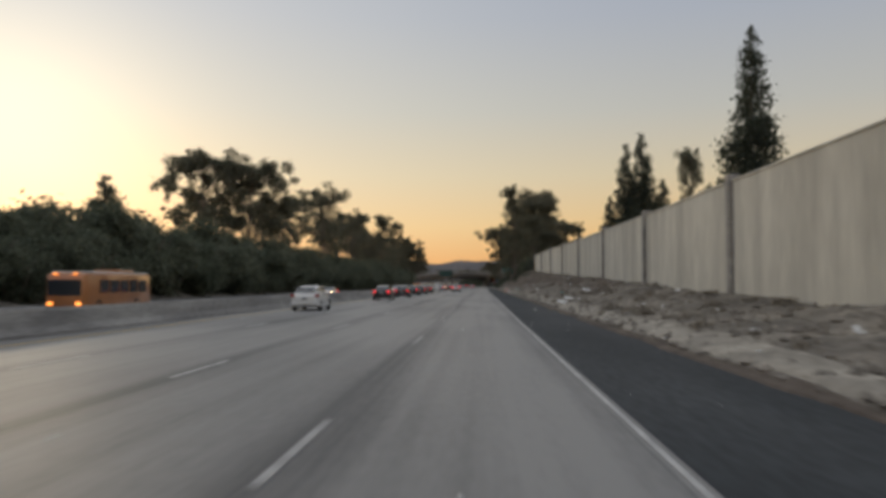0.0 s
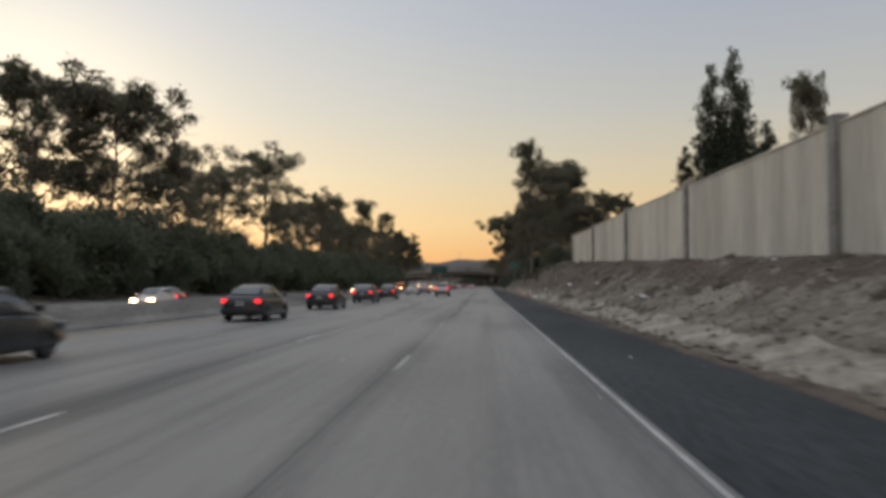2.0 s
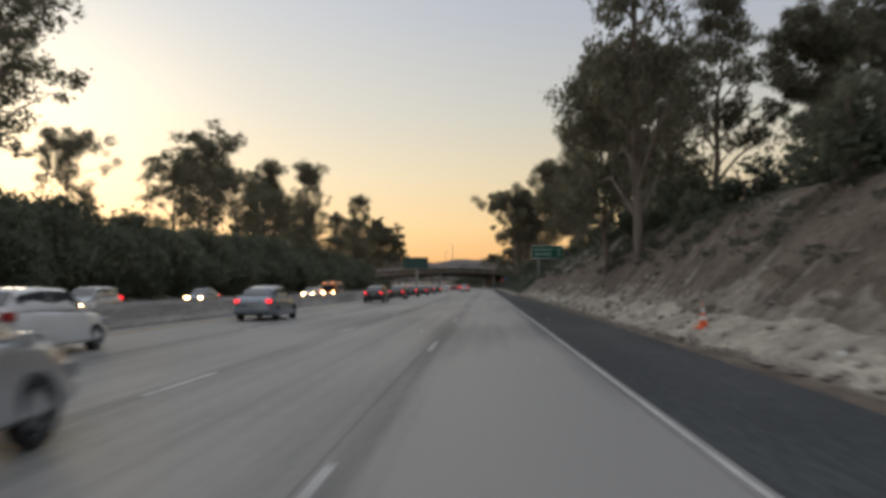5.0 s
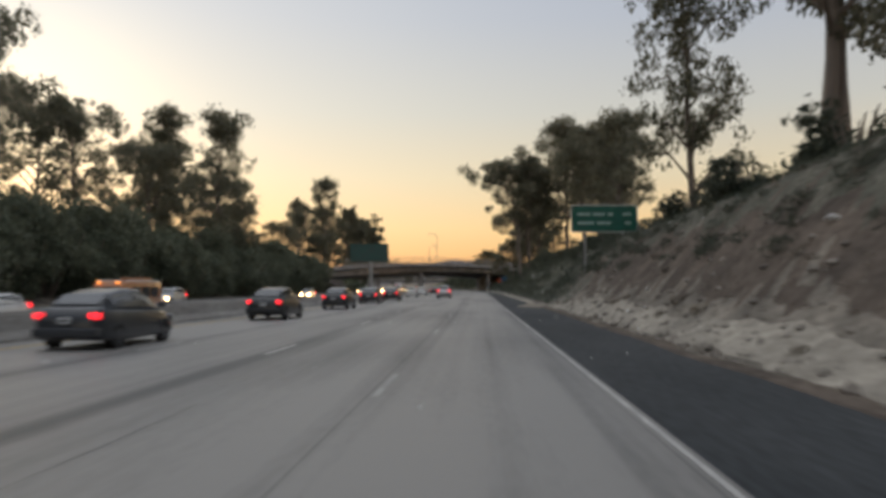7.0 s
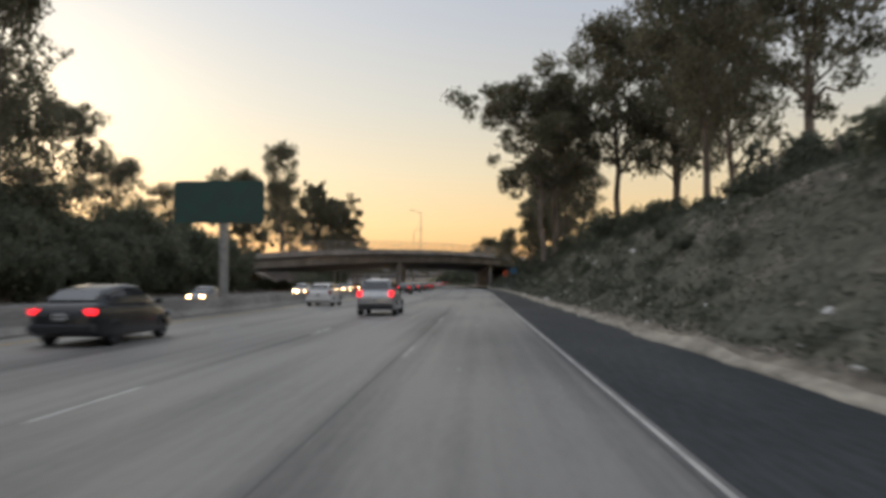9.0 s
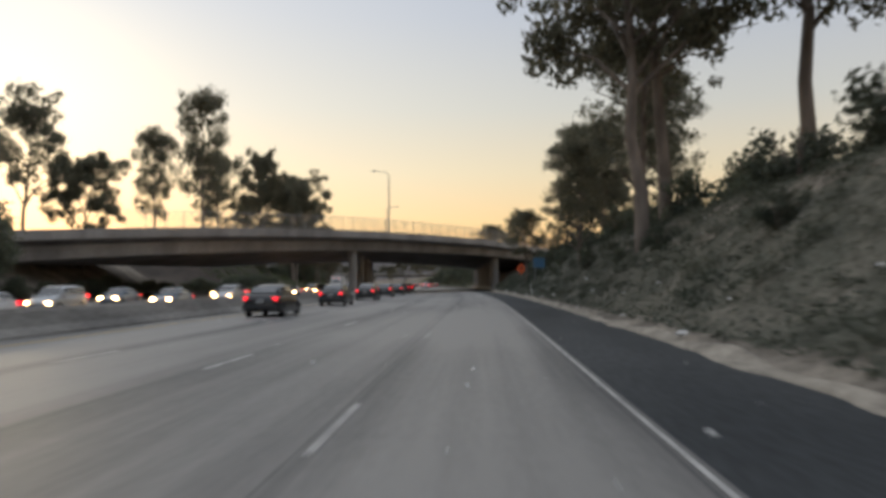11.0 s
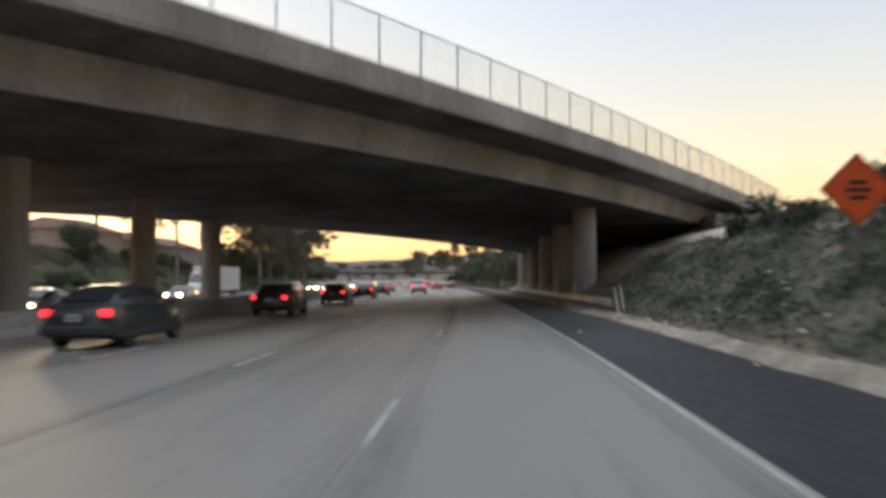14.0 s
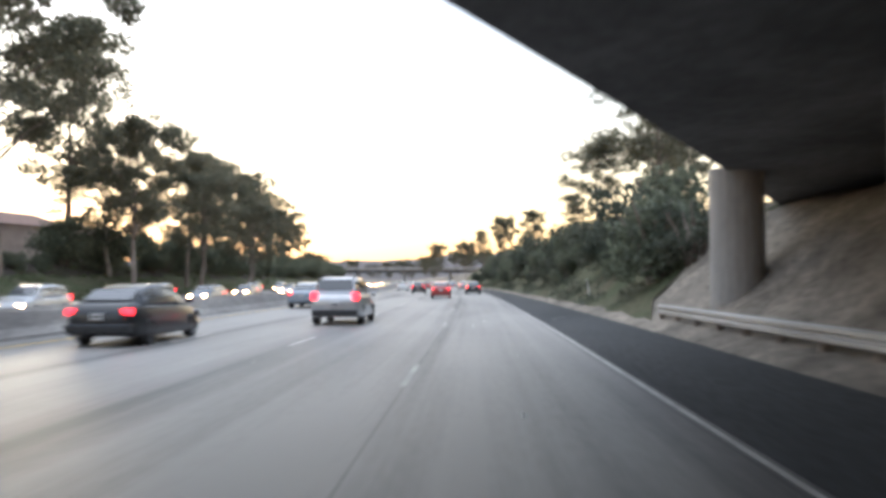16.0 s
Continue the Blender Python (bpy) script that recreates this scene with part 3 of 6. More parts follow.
def build_crumbs():
    """Pale crumbs and grit scattered on the lanes and the shoulder."""
    rng = np.random.default_rng(31)
    base = np.array([(1, 0, 0), (-1, 0, 0), (0, 1, 0), (0, -1, 0), (0, 0, 1), (0, 0, -0.2)], float)
    tri = np.array([(0, 2, 4), (2, 1, 4), (1, 3, 4), (3, 0, 4), (2, 0, 5), (1, 2, 5), (3, 1, 5), (0, 3, 5)])
    verts, faces = [], []
    for i in range(420):
        y, u = rng.uniform(0, 570), rng.uniform(-13.5, 2.9)
        q = 0.012 + 0.045 * rng.random() ** 3
        verts.append(base * rng.uniform(0.6, 1.4, (6, 3)) * q + np.array((line_x(y) + u, y, 0.004)))
        faces.append(tri + 6 * i)
    ob = data_object("road_grit", np.concatenate(verts).tolist(), np.concatenate(faces).tolist(), M["litter"])
    tagged(ob, "pale crumbs and grit scattered over the lanes", "grit", kind="stuff")


build_crumbs()


# ---- sound wall ----
WALL_Y = (-60, 50, 70, 90, 130, 150, 178)
WALL_TOP = (5.6, 6.25, 6.5, 6.75, 7.4, 7.5, 7.85)


def build_wall():
    wall = tagged(new("sound_wall"), "pale streaked concrete sound wall climbing the slope", "wall", kind="structure")
    u = 9.7
    pitch = 18.25
    n = 3
    for i in range(-5, 8):
        y0 = 35.0 + i * pitch
        for k in range(n + (1 if i == 7 else 0)):
            ya, yb = y0 + k * pitch / n, y0 + (k + 1) * pitch / n
            if i == 7 and k:
                break
            xa, xb = line_x(ya) + u, line_x(yb) + u
            ang = math.degrees(math.atan2(xa - xb, yb - ya))
            length = math.hypot(xb - xa, yb - ya)
            ta, tb = float(np.interp(ya, WALL_Y, WALL_TOP)), float(np.interp(yb, WALL_Y, WALL_TOP))
            z0 = min(ground_z(u, ya), ground_z(u, yb)) - 0.9
            def slab(x0, x1, c0, c1, za, zb, bottom):
                bm = bmesh.new()
                q = [(x0, c0, bottom), (x1, c0, bottom), (x1, c1, bottom), (x0, c1, bottom), (x0, c0, za), (x1, c0, za), (x1, c1, zb), (x0, c1, zb)]
                vs = [bm.verts.new(p) for p in q]
                for f in ((0, 3, 2, 1), (4, 5, 6, 7), (0, 1, 5, 4), (1, 2, 6, 5), (2, 3, 7, 6), (3, 0, 4, 7)):
                    bm.faces.new([vs[t] for t in f])
                bmesh.ops.bevel(bm, geom=bm.edges[:], offset=0.012, segments=1, affect="EDGES")
                return bm
            if i < 7:
                part("wall_panel", slab(-0.10, 0.10, 0.012, length - 0.012, ta, tb, z0), M["wall"], wall).matrix_basis = pose(xa, ya, 0, 0, 0, ang)
                cap = slab(-0.15, 0.15, 0.01, length - 0.01, ta + 0.09, tb + 0.09, 0)
                for v in cap.verts:
                    if v.co.z < 1:
                        v.co.z += (ta if v.co.y < length / 2 else tb) + 0.002
                part("coping", cap, M["wall"], wall).matrix_basis = pose(xa, ya, 0, 0, 0, ang)
            if k == 0:
                bm = box(-0.28, 0.22, -0.26, 0.26, z0 - 0.3, ta + 0.35, 0.03)
                part("pilaster", bm, M["barrier"], wall, "dark weathered concrete pilaster").matrix_basis = pose(xa, ya, 0, 0, 0, ang)


build_wall()

# ---- the skewed bridge ----
BR_NEAR = (494.4, math.atan(1.553))     # y where the near edge crosses x = 0, and its bearing
BR_FAR = (542.8, math.atan(1.963))
BR_W = 26.2
BR_DEEP = 2.72                          # from the parapet's top to the soffit


def bridge_top(along, f):
    """Height of the parapet's top, a long crest, lower along the far edge."""
    q = min(3.4, max(-3.4, (along + 8) / 20))
    return (9.376 + 0.172 * q - 0.223 * q * q) * (1 - f) + (8.08 - 0.399 * q - 0.238 * q * q) * f


def bridge_point(along, w, dz):
    """Metres along the near edge, w metres across to the far side, dz from the parapet's top."""
    f = w / BR_W
    x, y = ((1 - f) * p + f * q for p, q in ((along * math.cos(BR_NEAR[1]), along * math.cos(BR_FAR[1])),
                                             (BR_NEAR[0] + along * math.sin(BR_NEAR[1]), BR_FAR[0] + along * math.sin(BR_FAR[1]))))
    return Vector((x, y, bridge_top(along, min(1.0, max(0.0, f))) + dz))


def bridge_soffit(x, y):
    """Height of the soffit over a place."""
    along, w = x / 0.5, BR_W / 2
    for _ in range(12):
        p = bridge_point(along, w, 0)
        pa, pw = bridge_point(along + 1, w, 0) - p, bridge_point(along, w + 1, 0) - p
        det = pa.x * pw.y - pw.x * pa.y
        ex, ey = x - p.x, y - p.y
        along += (ex * pw.y - pw.x * ey) / det
        w += (pa.x * ey - ex * pa.y) / det
    return bridge_top(along, min(1.0, max(0.0, w / BR_W))) - BR_DEEP


def sweep(profile, x0, x1, dx=2.0, closed=True):
    bm = bmesh.new()
    xs = np.arange(x0, x1 + dx * 0.5, dx)
    rings = [[bm.verts.new(bridge_point(float(x), w, dz)) for w, dz in profile] for x in xs]
    k = len(profile)
    for r0, r1 in zip(rings, rings[1:]):
        for j in range(k if closed else k - 1):
            bm.faces.new((r0[j], r1[j], r1[(j + 1) % k], r0[(j + 1) % k]))
    if closed:
        bm.faces.new(rings[0])
        bm.faces.new(rings[-1][::-1])
    bmesh.ops.recalc_face_normals(bm, faces=bm.faces[:])
    return bm


def build_bridge():
    br = tagged(new("overpass_bridge"), "grey concrete overpass bridge crossing the freeway at a skew", "bridge", kind="structure")
    W = BR_W
    X0, X1 = -120, 68
    part("deck", sweep([(-2.1, -0.90), (-2.1, -1.02), (-1.9, -1.02), (-0.1, -1.30), (W + 0.1, -1.30), (W + 1.2, -1.02), (W + 1.4, -1.02), (W + 1.4, -0.90)], X0, X1), M["concrete"], br)
    # overhang underside and girder take the darker concrete, shade painted into it
    part("overhang_soffit", sweep([(-1.86, -1.03), (-0.06, -1.31), (-0.06, -1.34), (-1.86, -1.06)], X0, X1), M["soffit"], br, "underside of the deck overhang, its shade painted dark")
    part("girder", sweep([(0.0, -1.342), (0.3, -BR_DEEP), (W - 0.1, -BR_DEEP), (W, -1.342)], X0, X1), M["soffit"], br, "box girder with shade in its dark colour")
    part("fascia", sweep([(-0.012, -1.36), (0.27, -BR_DEEP + 0.02), (0.28, -BR_DEEP + 0.02), (-0.002, -1.36)], X0, X1), M["concrete"], br, "grey concrete girder face")
    for w0, w1 in ((-2.12, -1.84), (W + 1.14, W + 1.42)):
        part("parapet", sweep([(w0, -0.902), (w0, 0.0), (w1, 0.0), (w1, -0.902)], X0, X1), M["concrete"], br)
    # chain-link fence on both parapets
    for w in (-1.98, W + 1.28):
        for dz in (0.12, 1.9):
            bm = bmesh.new()
            xs = np.arange(-60, 52.1, 3.0)
            add_tube(bm, [bridge_point(float(x), w, dz) for x in xs], [0.02 if dz < 1.8 else 0.03] * len(xs), 5)
            part("fence_rail", bm, M["steel"], br)
        for x in np.arange(-60, 52.1, 2.4):
            bm = tube([bridge_point(float(x), w, -0.05), bridge_point(float(x), w, 1.93)], [0.035, 0.035], 6)
            part("fence_post", bm, M["steel"], br)
        bm = bmesh.new()
        for x in np.arange(-60, 52, 0.14):
            add_tube(bm, [bridge_point(float(x), w, 0.0), bridge_point(float(x) + 0.02, w, 1.9)], [0.012, 0.012], 3, caps=False)
        tagged(part("fence_wire", bm, M["steel"], br, "fine steel fence wires"), kind="stuff")
    # round columns: a row in the median and a row behind the shoulder's guard rail
    def column(x, y, z0, r, sides=20):
        top = bridge_soffit(x, y) + 0.12
        bm = bmesh.new()
        add_tube(bm, [(0, 0, z0), (0, 0, z0 + 1), (0, 0, top - 1), (0, 0, top)], [r, r, r, r], sides)
        ob = part("column", bm, M["column"], br, smooth=False)
        ob.location = (x, y, 0)
    for y in (475.5, 487.5, 499.0, 509.7):
        column(line_x(y) - 19.1, y, -0.8, 0.62)
    for y in (513.3, 523.4, 532.6, 543.0, 553.2):
        column(line_x(y) + 5.4, y, 0.0, 0.79)
    # paved slopes under both ends
    bm = bmesh.new()
    prof = [(6.2, 0.1), (6.4, 0.45), (13.2, 4.75), (17.0, 4.9), (17.0, -0.5), (6.2, -0.5)]
    ys = np.arange(505, 565, 3.0)
    rings = [[bm.verts.new((line_x(float(y)) + u, float(y), z)) for u, z in prof] for y in ys]
    for r0, r1 in zip(rings, rings[1:]):
        for j in range(6):
            bm.faces.new((r0[j], r1[j], r1[(j + 1) % 6], r0[(j + 1) % 6]))
    bm.faces.new(rings[0])
    bm.faces.new(rings[-1][::-1])
    bmesh.ops.recalc_face_normals(bm, faces=bm.faces[:])
    part("slope_paving", bm, M["paving"], br, "tan concrete slope paving under the bridge end")
    bm = bmesh.new()
    prof = [(OPP - 1.0, -0.1), (OPP - 3.6, 0.3), (OPP - 11, 5.2), (OPP - 16, 5.4), (OPP - 16, -0.5), (OPP - 1.0, -0.5)]
    ys = np.arange(404, 470, 3.0)
    rings = [[bm.verts.new((line_x(float(y)) + u, float(y), z)) for u, z in prof] for y in ys]
    for r0, r1 in zip(rings, rings[1:]):
        for j in range(6):
            bm.faces.new((r0[j], r1[j], r1[(j + 1) % 6], r0[(j + 1) % 6]))
    bm.faces.new(rings[0])
    bm.faces.new(rings[-1][::-1])
    bmesh.ops.recalc_face_normals(bm, faces=bm.faces[:])
    part("slope_paving", bm, M["dirt"], br, "brown earth slope under the bridge end")
    # abutment walls at both ends, along the road
    for ua, ub, ya, yb in ((16.6, 18.0, 521, 573), (OPP - 16.5, OPP - 15, 414, 452)):
        bm = bmesh.new()
        ys = np.arange(ya, yb + 0.1, 4.0)
        rings = [[bm.verts.new((line_x(float(y)) + u, float(y), z)) for u, z in ((ua, -0.5), (ub, -0.5), (ub, bridge_soffit(line_x(float(y)) + ub, float(y)) + 0.6), (ua, bridge_soffit(line_x(float(y)) + ua, float(y)) + 0.6))] for y in ys]
        for r0, r1 in zip(rings, rings[1:]):
            for j in range(4):
                bm.faces.new((r0[j], r1[j], r1[(j + 1) % 4], r0[(j + 1) % 4]))
        bm.faces.new(rings[0])
        bm.faces.new(rings[-1][::-1])
        bmesh.ops.recalc_face_normals(bm, faces=bm.faces[:])
        part("abutment", bm, M["concrete"], br)


build_bridge()


# ---- vegetation ----
def leaf_cloud(blobs, count, size, rng, droop=0.0):
    """Vertices and faces of many small leaf sprays spread over blobs of (centre, radii)."""
    cs = np.array([b[0] for b in blobs], float)
    rs = np.array([b[1] for b in blobs], float)
    vol = rs.prod(1) ** 0.7
    pick = rng.choice(len(blobs), size=count, p=vol / vol.sum())
    d = rng.normal(size=(count, 3))
    d /= np.linalg.norm(d, axis=1, keepdims=True)
    rad = rng.uniform(0.25, 1.0, count) ** 0.5
    rad *= 1 + 0.25 * rng.normal(size=count) * (rad > 0.75)
    c = cs[pick] + d * rs[pick] * rad[:, None]
    a = rng.normal(size=(count, 3))
    a[:, 2] -= droop
    a /= np.linalg.norm(a, axis=1, keepdims=True)
    b = np.cross(a, rng.normal(size=(count, 3)))
    b /= np.linalg.norm(b, axis=1, keepdims=True) + 1e-9
    s = size * rng.uniform(0.55, 1.35, count)[:, None]
    n = np.cross(a, b) * s * 0.18
    v = np.stack([c - a * s, c + b * s * 0.42 + n, c + a * s, c - b * s * 0.42 + n], 1).reshape(-1, 3)
    f = np.arange(count * 4).reshape(-1, 4)
    return v, f


def cloud_mesh(name, blobs, count, size, seed, material, droop=0.0):
    v, f = leaf_cloud(blobs, count, size, np.random.default_rng(seed), droop)
    me = bpy.data.meshes.new(name)
    me.from_pydata(v.tolist(), [], f.tolist())
    me.materials.append(material)
    return me


def gum_tree(seed, height, spread, leaves, leaf_size, sparse=1.0, bare=0.35, material="leaf", cone=False, fluff=1.0):
    """Meshes of one gum tree: a forked trunk with limbs, a crown of separate drooping clumps."""
    r = random.Random(seed)
    bm = bmesh.new()
    blobs = []
    lean = Vector((r.uniform(-0.06, 0.06), r.uniform(-0.06, 0.06), 1))
    n = 7
    trunk = [lean * (height * 0.82 * i / n) + Vector((r.uniform(-0.25, 0.25), r.uniform(-0.25, 0.25), 0)) * (i > 0) for i in range(n + 1)]
    trunk[0].z = -0.8
    r0 = height * 0.017
    add_tube(bm, trunk, [r0 * (1 - 0.86 * i / n) for i in range(n + 1)], 9)
    limbs = int(14 + height * 0.5)
    for i in range(limbs):
        h = bare + (0.95 - bare) * (i + r.random()) / limbs
        k = h / 0.82 * n if h < 0.82 else n
        base = trunk[min(n, int(k))].lerp(trunk[min(n, int(k) + 1)], k - int(k)) if k < n else trunk[n]
        ang = i * 2.4 + r.uniform(-0.5, 0.5)
        shape = math.sin(math.pi * min(1.0, 0.22 + 0.78 * (h - bare) / (0.95 - bare))) ** 0.6
        if cone:
            shape = min(1.0, 1.15 * (1.0 - h) ** 0.75) * 1.5 - 0.5
        reach = spread * 0.5 * max(0.12, 0.35 + 0.65 * shape) * r.uniform(0.6, 1.1)
        out = Vector((math.cos(ang), math.sin(ang), 0))
        p1 = base + out * reach * 0.45 + Vector((0, 0, reach * 0.42))
        p2 = base + out * reach + Vector((0, 0, reach * r.uniform(0.35, 0.75)))
        rr = r0 * 0.42 * (1.05 - h)
        add_tube(bm, [base, p1, p2], [rr + 0.03, rr * 0.7 + 0.02, 0.02], 5)
        for j in range(max(2, int(5 * sparse))):
            q = p1.lerp(p2, r.uniform(0.0, 1.12)) + Vector((r.gauss(0, 0.9), r.gauss(0, 0.9), r.gauss(0.2, 0.8))) * height / 22
            s = r.uniform(0.5, 1.5) * fluff * height / 22
            blobs.append((tuple(q), (s * 1.15, s * 1.15, s * 0.85)))
    top = trunk[n]
    for j in range(5):
        q = top + Vector((r.gauss(0, 0.8), r.gauss(0, 0.8), r.uniform(-1.0, height * 0.10)))
        s = r.uniform(0.8, 1.4) * height / 22
        blobs.append((tuple(q), (s, s, s)))
    tm = bpy.data.meshes.new("trunk")
    bm.to_mesh(tm)
    bm.free()
    tm.materials.append(M["bark"])
    return tm, cloud_mesh("crown", blobs, leaves, leaf_size, seed, M[material], droop=0.8)


def cypress_tree(seed, height, spread, leaves, leaf_size):
    """A pointed conifer of layered boughs."""
    r = random.Random(seed)
    bm = bmesh.new()
    add_tube(bm, [(0, 0, -0.8), (0.1, 0, height * 0.5), (0, 0, height * 0.97)], [height * 0.014, height * 0.009, 0.03], 8)
    blobs = []
    for i in range(120):
        h = 0.05 + 0.94 * i / 120
        w = spread * 0.5 * (1 - h) ** 0.75 * r.uniform(0.55, 1.1) + 0.25
        ang = r.uniform(0, math.tau)
        s = max(0.35, w * 0.55)
        blobs.append(((math.cos(ang) * w * 0.6, math.sin(ang) * w * 0.6, h * height), (s, s, s * 0.9)))
        if i % 3 == 0:
            add_tube(bm, [(0, 0, h * height), (math.cos(ang) * w, math.sin(ang) * w, h * height + 0.1)], [0.06, 0.02], 4)
    tm = bpy.data.meshes.new("trunk")
    bm.to_mesh(tm)
    bm.free()
    tm.materials.append(M["bark"])
    return tm, cloud_mesh("crown", blobs, leaves, leaf_size, seed, M["leaf_fir"], droop=0.3)


def shrub(seed, height, spread, leaves, leaf_size, material="leaf_dark"):
    r = random.Random(seed)
    bm = bmesh.new()
    blobs = []
    for i in range(9):
        ang = i * 2.4 + r.uniform(-0.4, 0.4)
        w = spread * 0.5 * r.uniform(0.2, 0.85)
        h = height * r.uniform(0.45, 0.92)
        q = (math.cos(ang) * w, math.sin(ang) * w, h)
        add_tube(bm, [(math.cos(ang) * 0.2, math.sin(ang) * 0.2, -0.3), (q[0] * 0.6, q[1] * 0.6, h * 0.6), q], [0.09, 0.06, 0.02], 5)
    for i in range(16):
        ang, w = r.uniform(0, math.tau), spread * 0.5 * r.random() ** 0.6 * 0.8
        h = height * r.uniform(0.12, 0.88 - 0.25 * w / spread)
        s = spread * r.uniform(0.14, 0.24)
        blobs.append(((math.cos(ang) * w, math.sin(ang) * w, h), (s, s, min(s, height * 0.22))))
    tm = bpy.data.meshes.new("stem")
    bm.to_mesh(tm)
    bm.free()
    tm.materials.append(M["bark"])
    return tm, cloud_mesh("foliage", blobs, leaves, leaf_size, seed, M[material])


GUMS = [gum_tree(11, 26, 14, 13500, 0.25, bare=0.30, fluff=0.88), gum_tree(12, 26, 12, 12150, 0.25, bare=0.36, fluff=0.88), gum_tree(13, 26, 17, 16200, 0.25, bare=0.32, fluff=0.88),
        gum_tree(14, 26, 11, 12825, 0.24, bare=0.25, fluff=0.88), gum_tree(15, 26, 14, 10800, 0.25, sparse=0.7, bare=0.36, fluff=0.88)]
AIRY = [gum_tree(71, 26, 15, 9800, 0.25, sparse=0.85, bare=0.36, fluff=0.78), gum_tree(72, 26, 17, 10800, 0.25, sparse=0.9, bare=0.34, fluff=0.8), gum_tree(73, 26, 13, 8800, 0.24, sparse=0.8, bare=0.38, fluff=0.78)]
ROUND = [gum_tree(21, 26, 24, 28000, 0.28, sparse=1.5, bare=0.34, fluff=0.9), gum_tree(22, 26, 22, 28000, 0.28, sparse=1.5, bare=0.28, fluff=0.9)]
WEEP = [gum_tree(25, 26, 21, 19000, 0.28, sparse=1.5, bare=0.30, fluff=0.82)]
SPIRE = [gum_tree(31, 26, 15, 12500, 0.25, sparse=1.3, bare=0.06, cone=True, fluff=0.8), gum_tree(32, 26, 13, 12000, 0.25, sparse=1.2, bare=0.06, cone=True, fluff=0.8)]
FIRS = [cypress_tree(41, 20, 8.0, 24000, 0.19), cypress_tree(42, 20, 7.0, 22000, 0.19)]
SHRUBS = [shrub(51, 6, 8, 9000, 0.2), shrub(52, 6, 7.5, 9000, 0.2), shrub(53, 6, 9, 9500, 0.2)]
BUSHES = [shrub(61, 2.2, 3.2, 1500, 0.15, "ivy"), shrub(62, 2.0, 3.4, 1500, 0.15, "ivy"), shrub(63, 2.4, 3.0, 1500, 0.15, "leaf_dark")]


def plant(pair, native, x, y, height, name, label, category, group="", turn=0.0, wide=1.0, z=None, stem="trunk", leaf="crown"):
    u = x - line_x(y)
    zz = ground_z(u, y) - 0.1 if z is None else z
    t = thing(name, label, category, group)
    s = height / native
    t.matrix_basis = pose(x, y, zz, 0, 0, turn)
    t.scale = (s * wide, s * wide, s)
    share(stem, pair[0], t)
    share(leaf, pair[1], t)
    return t


# x, y, height, kind, wide
LEFT_TREES = [
    (-60.1, 165, 25.5, "weep", 1.0), (-51.1, 169, 24.5, "weep", 0.98), (-44.2, 173, 19, "airy", 1.0), (-60.1, 122, 17.5, "fir", 1.9), (-64.1, 126, 14, "fir", 1.1), (-72.1, 118, 11, "gum", 1.1),
    (-80.1, 130, 12, "gum", 1.2), (-47.0, 233, 27, "airy", 1.1), (-58.5, 240, 25, "airy", 1.1), (-66.4, 228, 24, "airy", 1.1), (-48.5, 252, 17, "airy", 0.8), (-74.3, 215, 22, "airy", 1.1),
    (-48.5, 300, 26, "airy", 0.9), (-72.4, 262, 26, "airy", 1.0), (-57.5, 369, 34, "spire", 0.8), (-46.2, 369, 33, "spire", 0.8), (-52.1, 330, 23, "airy", 1.0),
    (-52.9, 395, 22, "gum", 1.0), (-47.6, 446, 20, "gum", 0.8), (-42.1, 450, 14, "round", 0.8), (-46.7, 420, 15, "gum", 1.1), (-65.6, 345, 28, "airy", 1.0), (-62.2, 318, 24, "airy", 1.0), (-49.8, 349, 21, "gum", 1.0),
    (-66.6, 400, 30, "gum", 0.9), (-58.5, 425, 20, "gum", 1.0), (-54.6, 527, 38, "gum", 0.62), (-66.1, 528, 29, "gum", 0.6), (-61.7, 560, 30, "gum", 0.9), (-52.6, 562, 28, "round", 0.5), (-42.7, 566, 25, "round", 0.6),
    (-59.2, 620, 27, "gum", 1.0), (-50.5, 596, 30, "weep", 1.05), (-45.9, 612, 19, "weep", 0.9), (-46.5, 632, 16, "weep", 1.2), (-48.6, 655, 14, "weep", 1.3), (-52.2, 618, 13, "weep", 1.4), (-55.6, 676, 15, "round", 0.8), (-52.6, 640, 20, "gum", 0.9), (-67.7, 606, 25, "gum", 0.9), (-60.6, 665, 21, "gum", 1.0), (-64.6, 690, 20, "round", 0.8), (-76.6, 735, 20, "gum", 1.0), (-86.7, 780, 19, "round", 0.8),
    (-100.7, 840, 19, "round", 0.8),
]
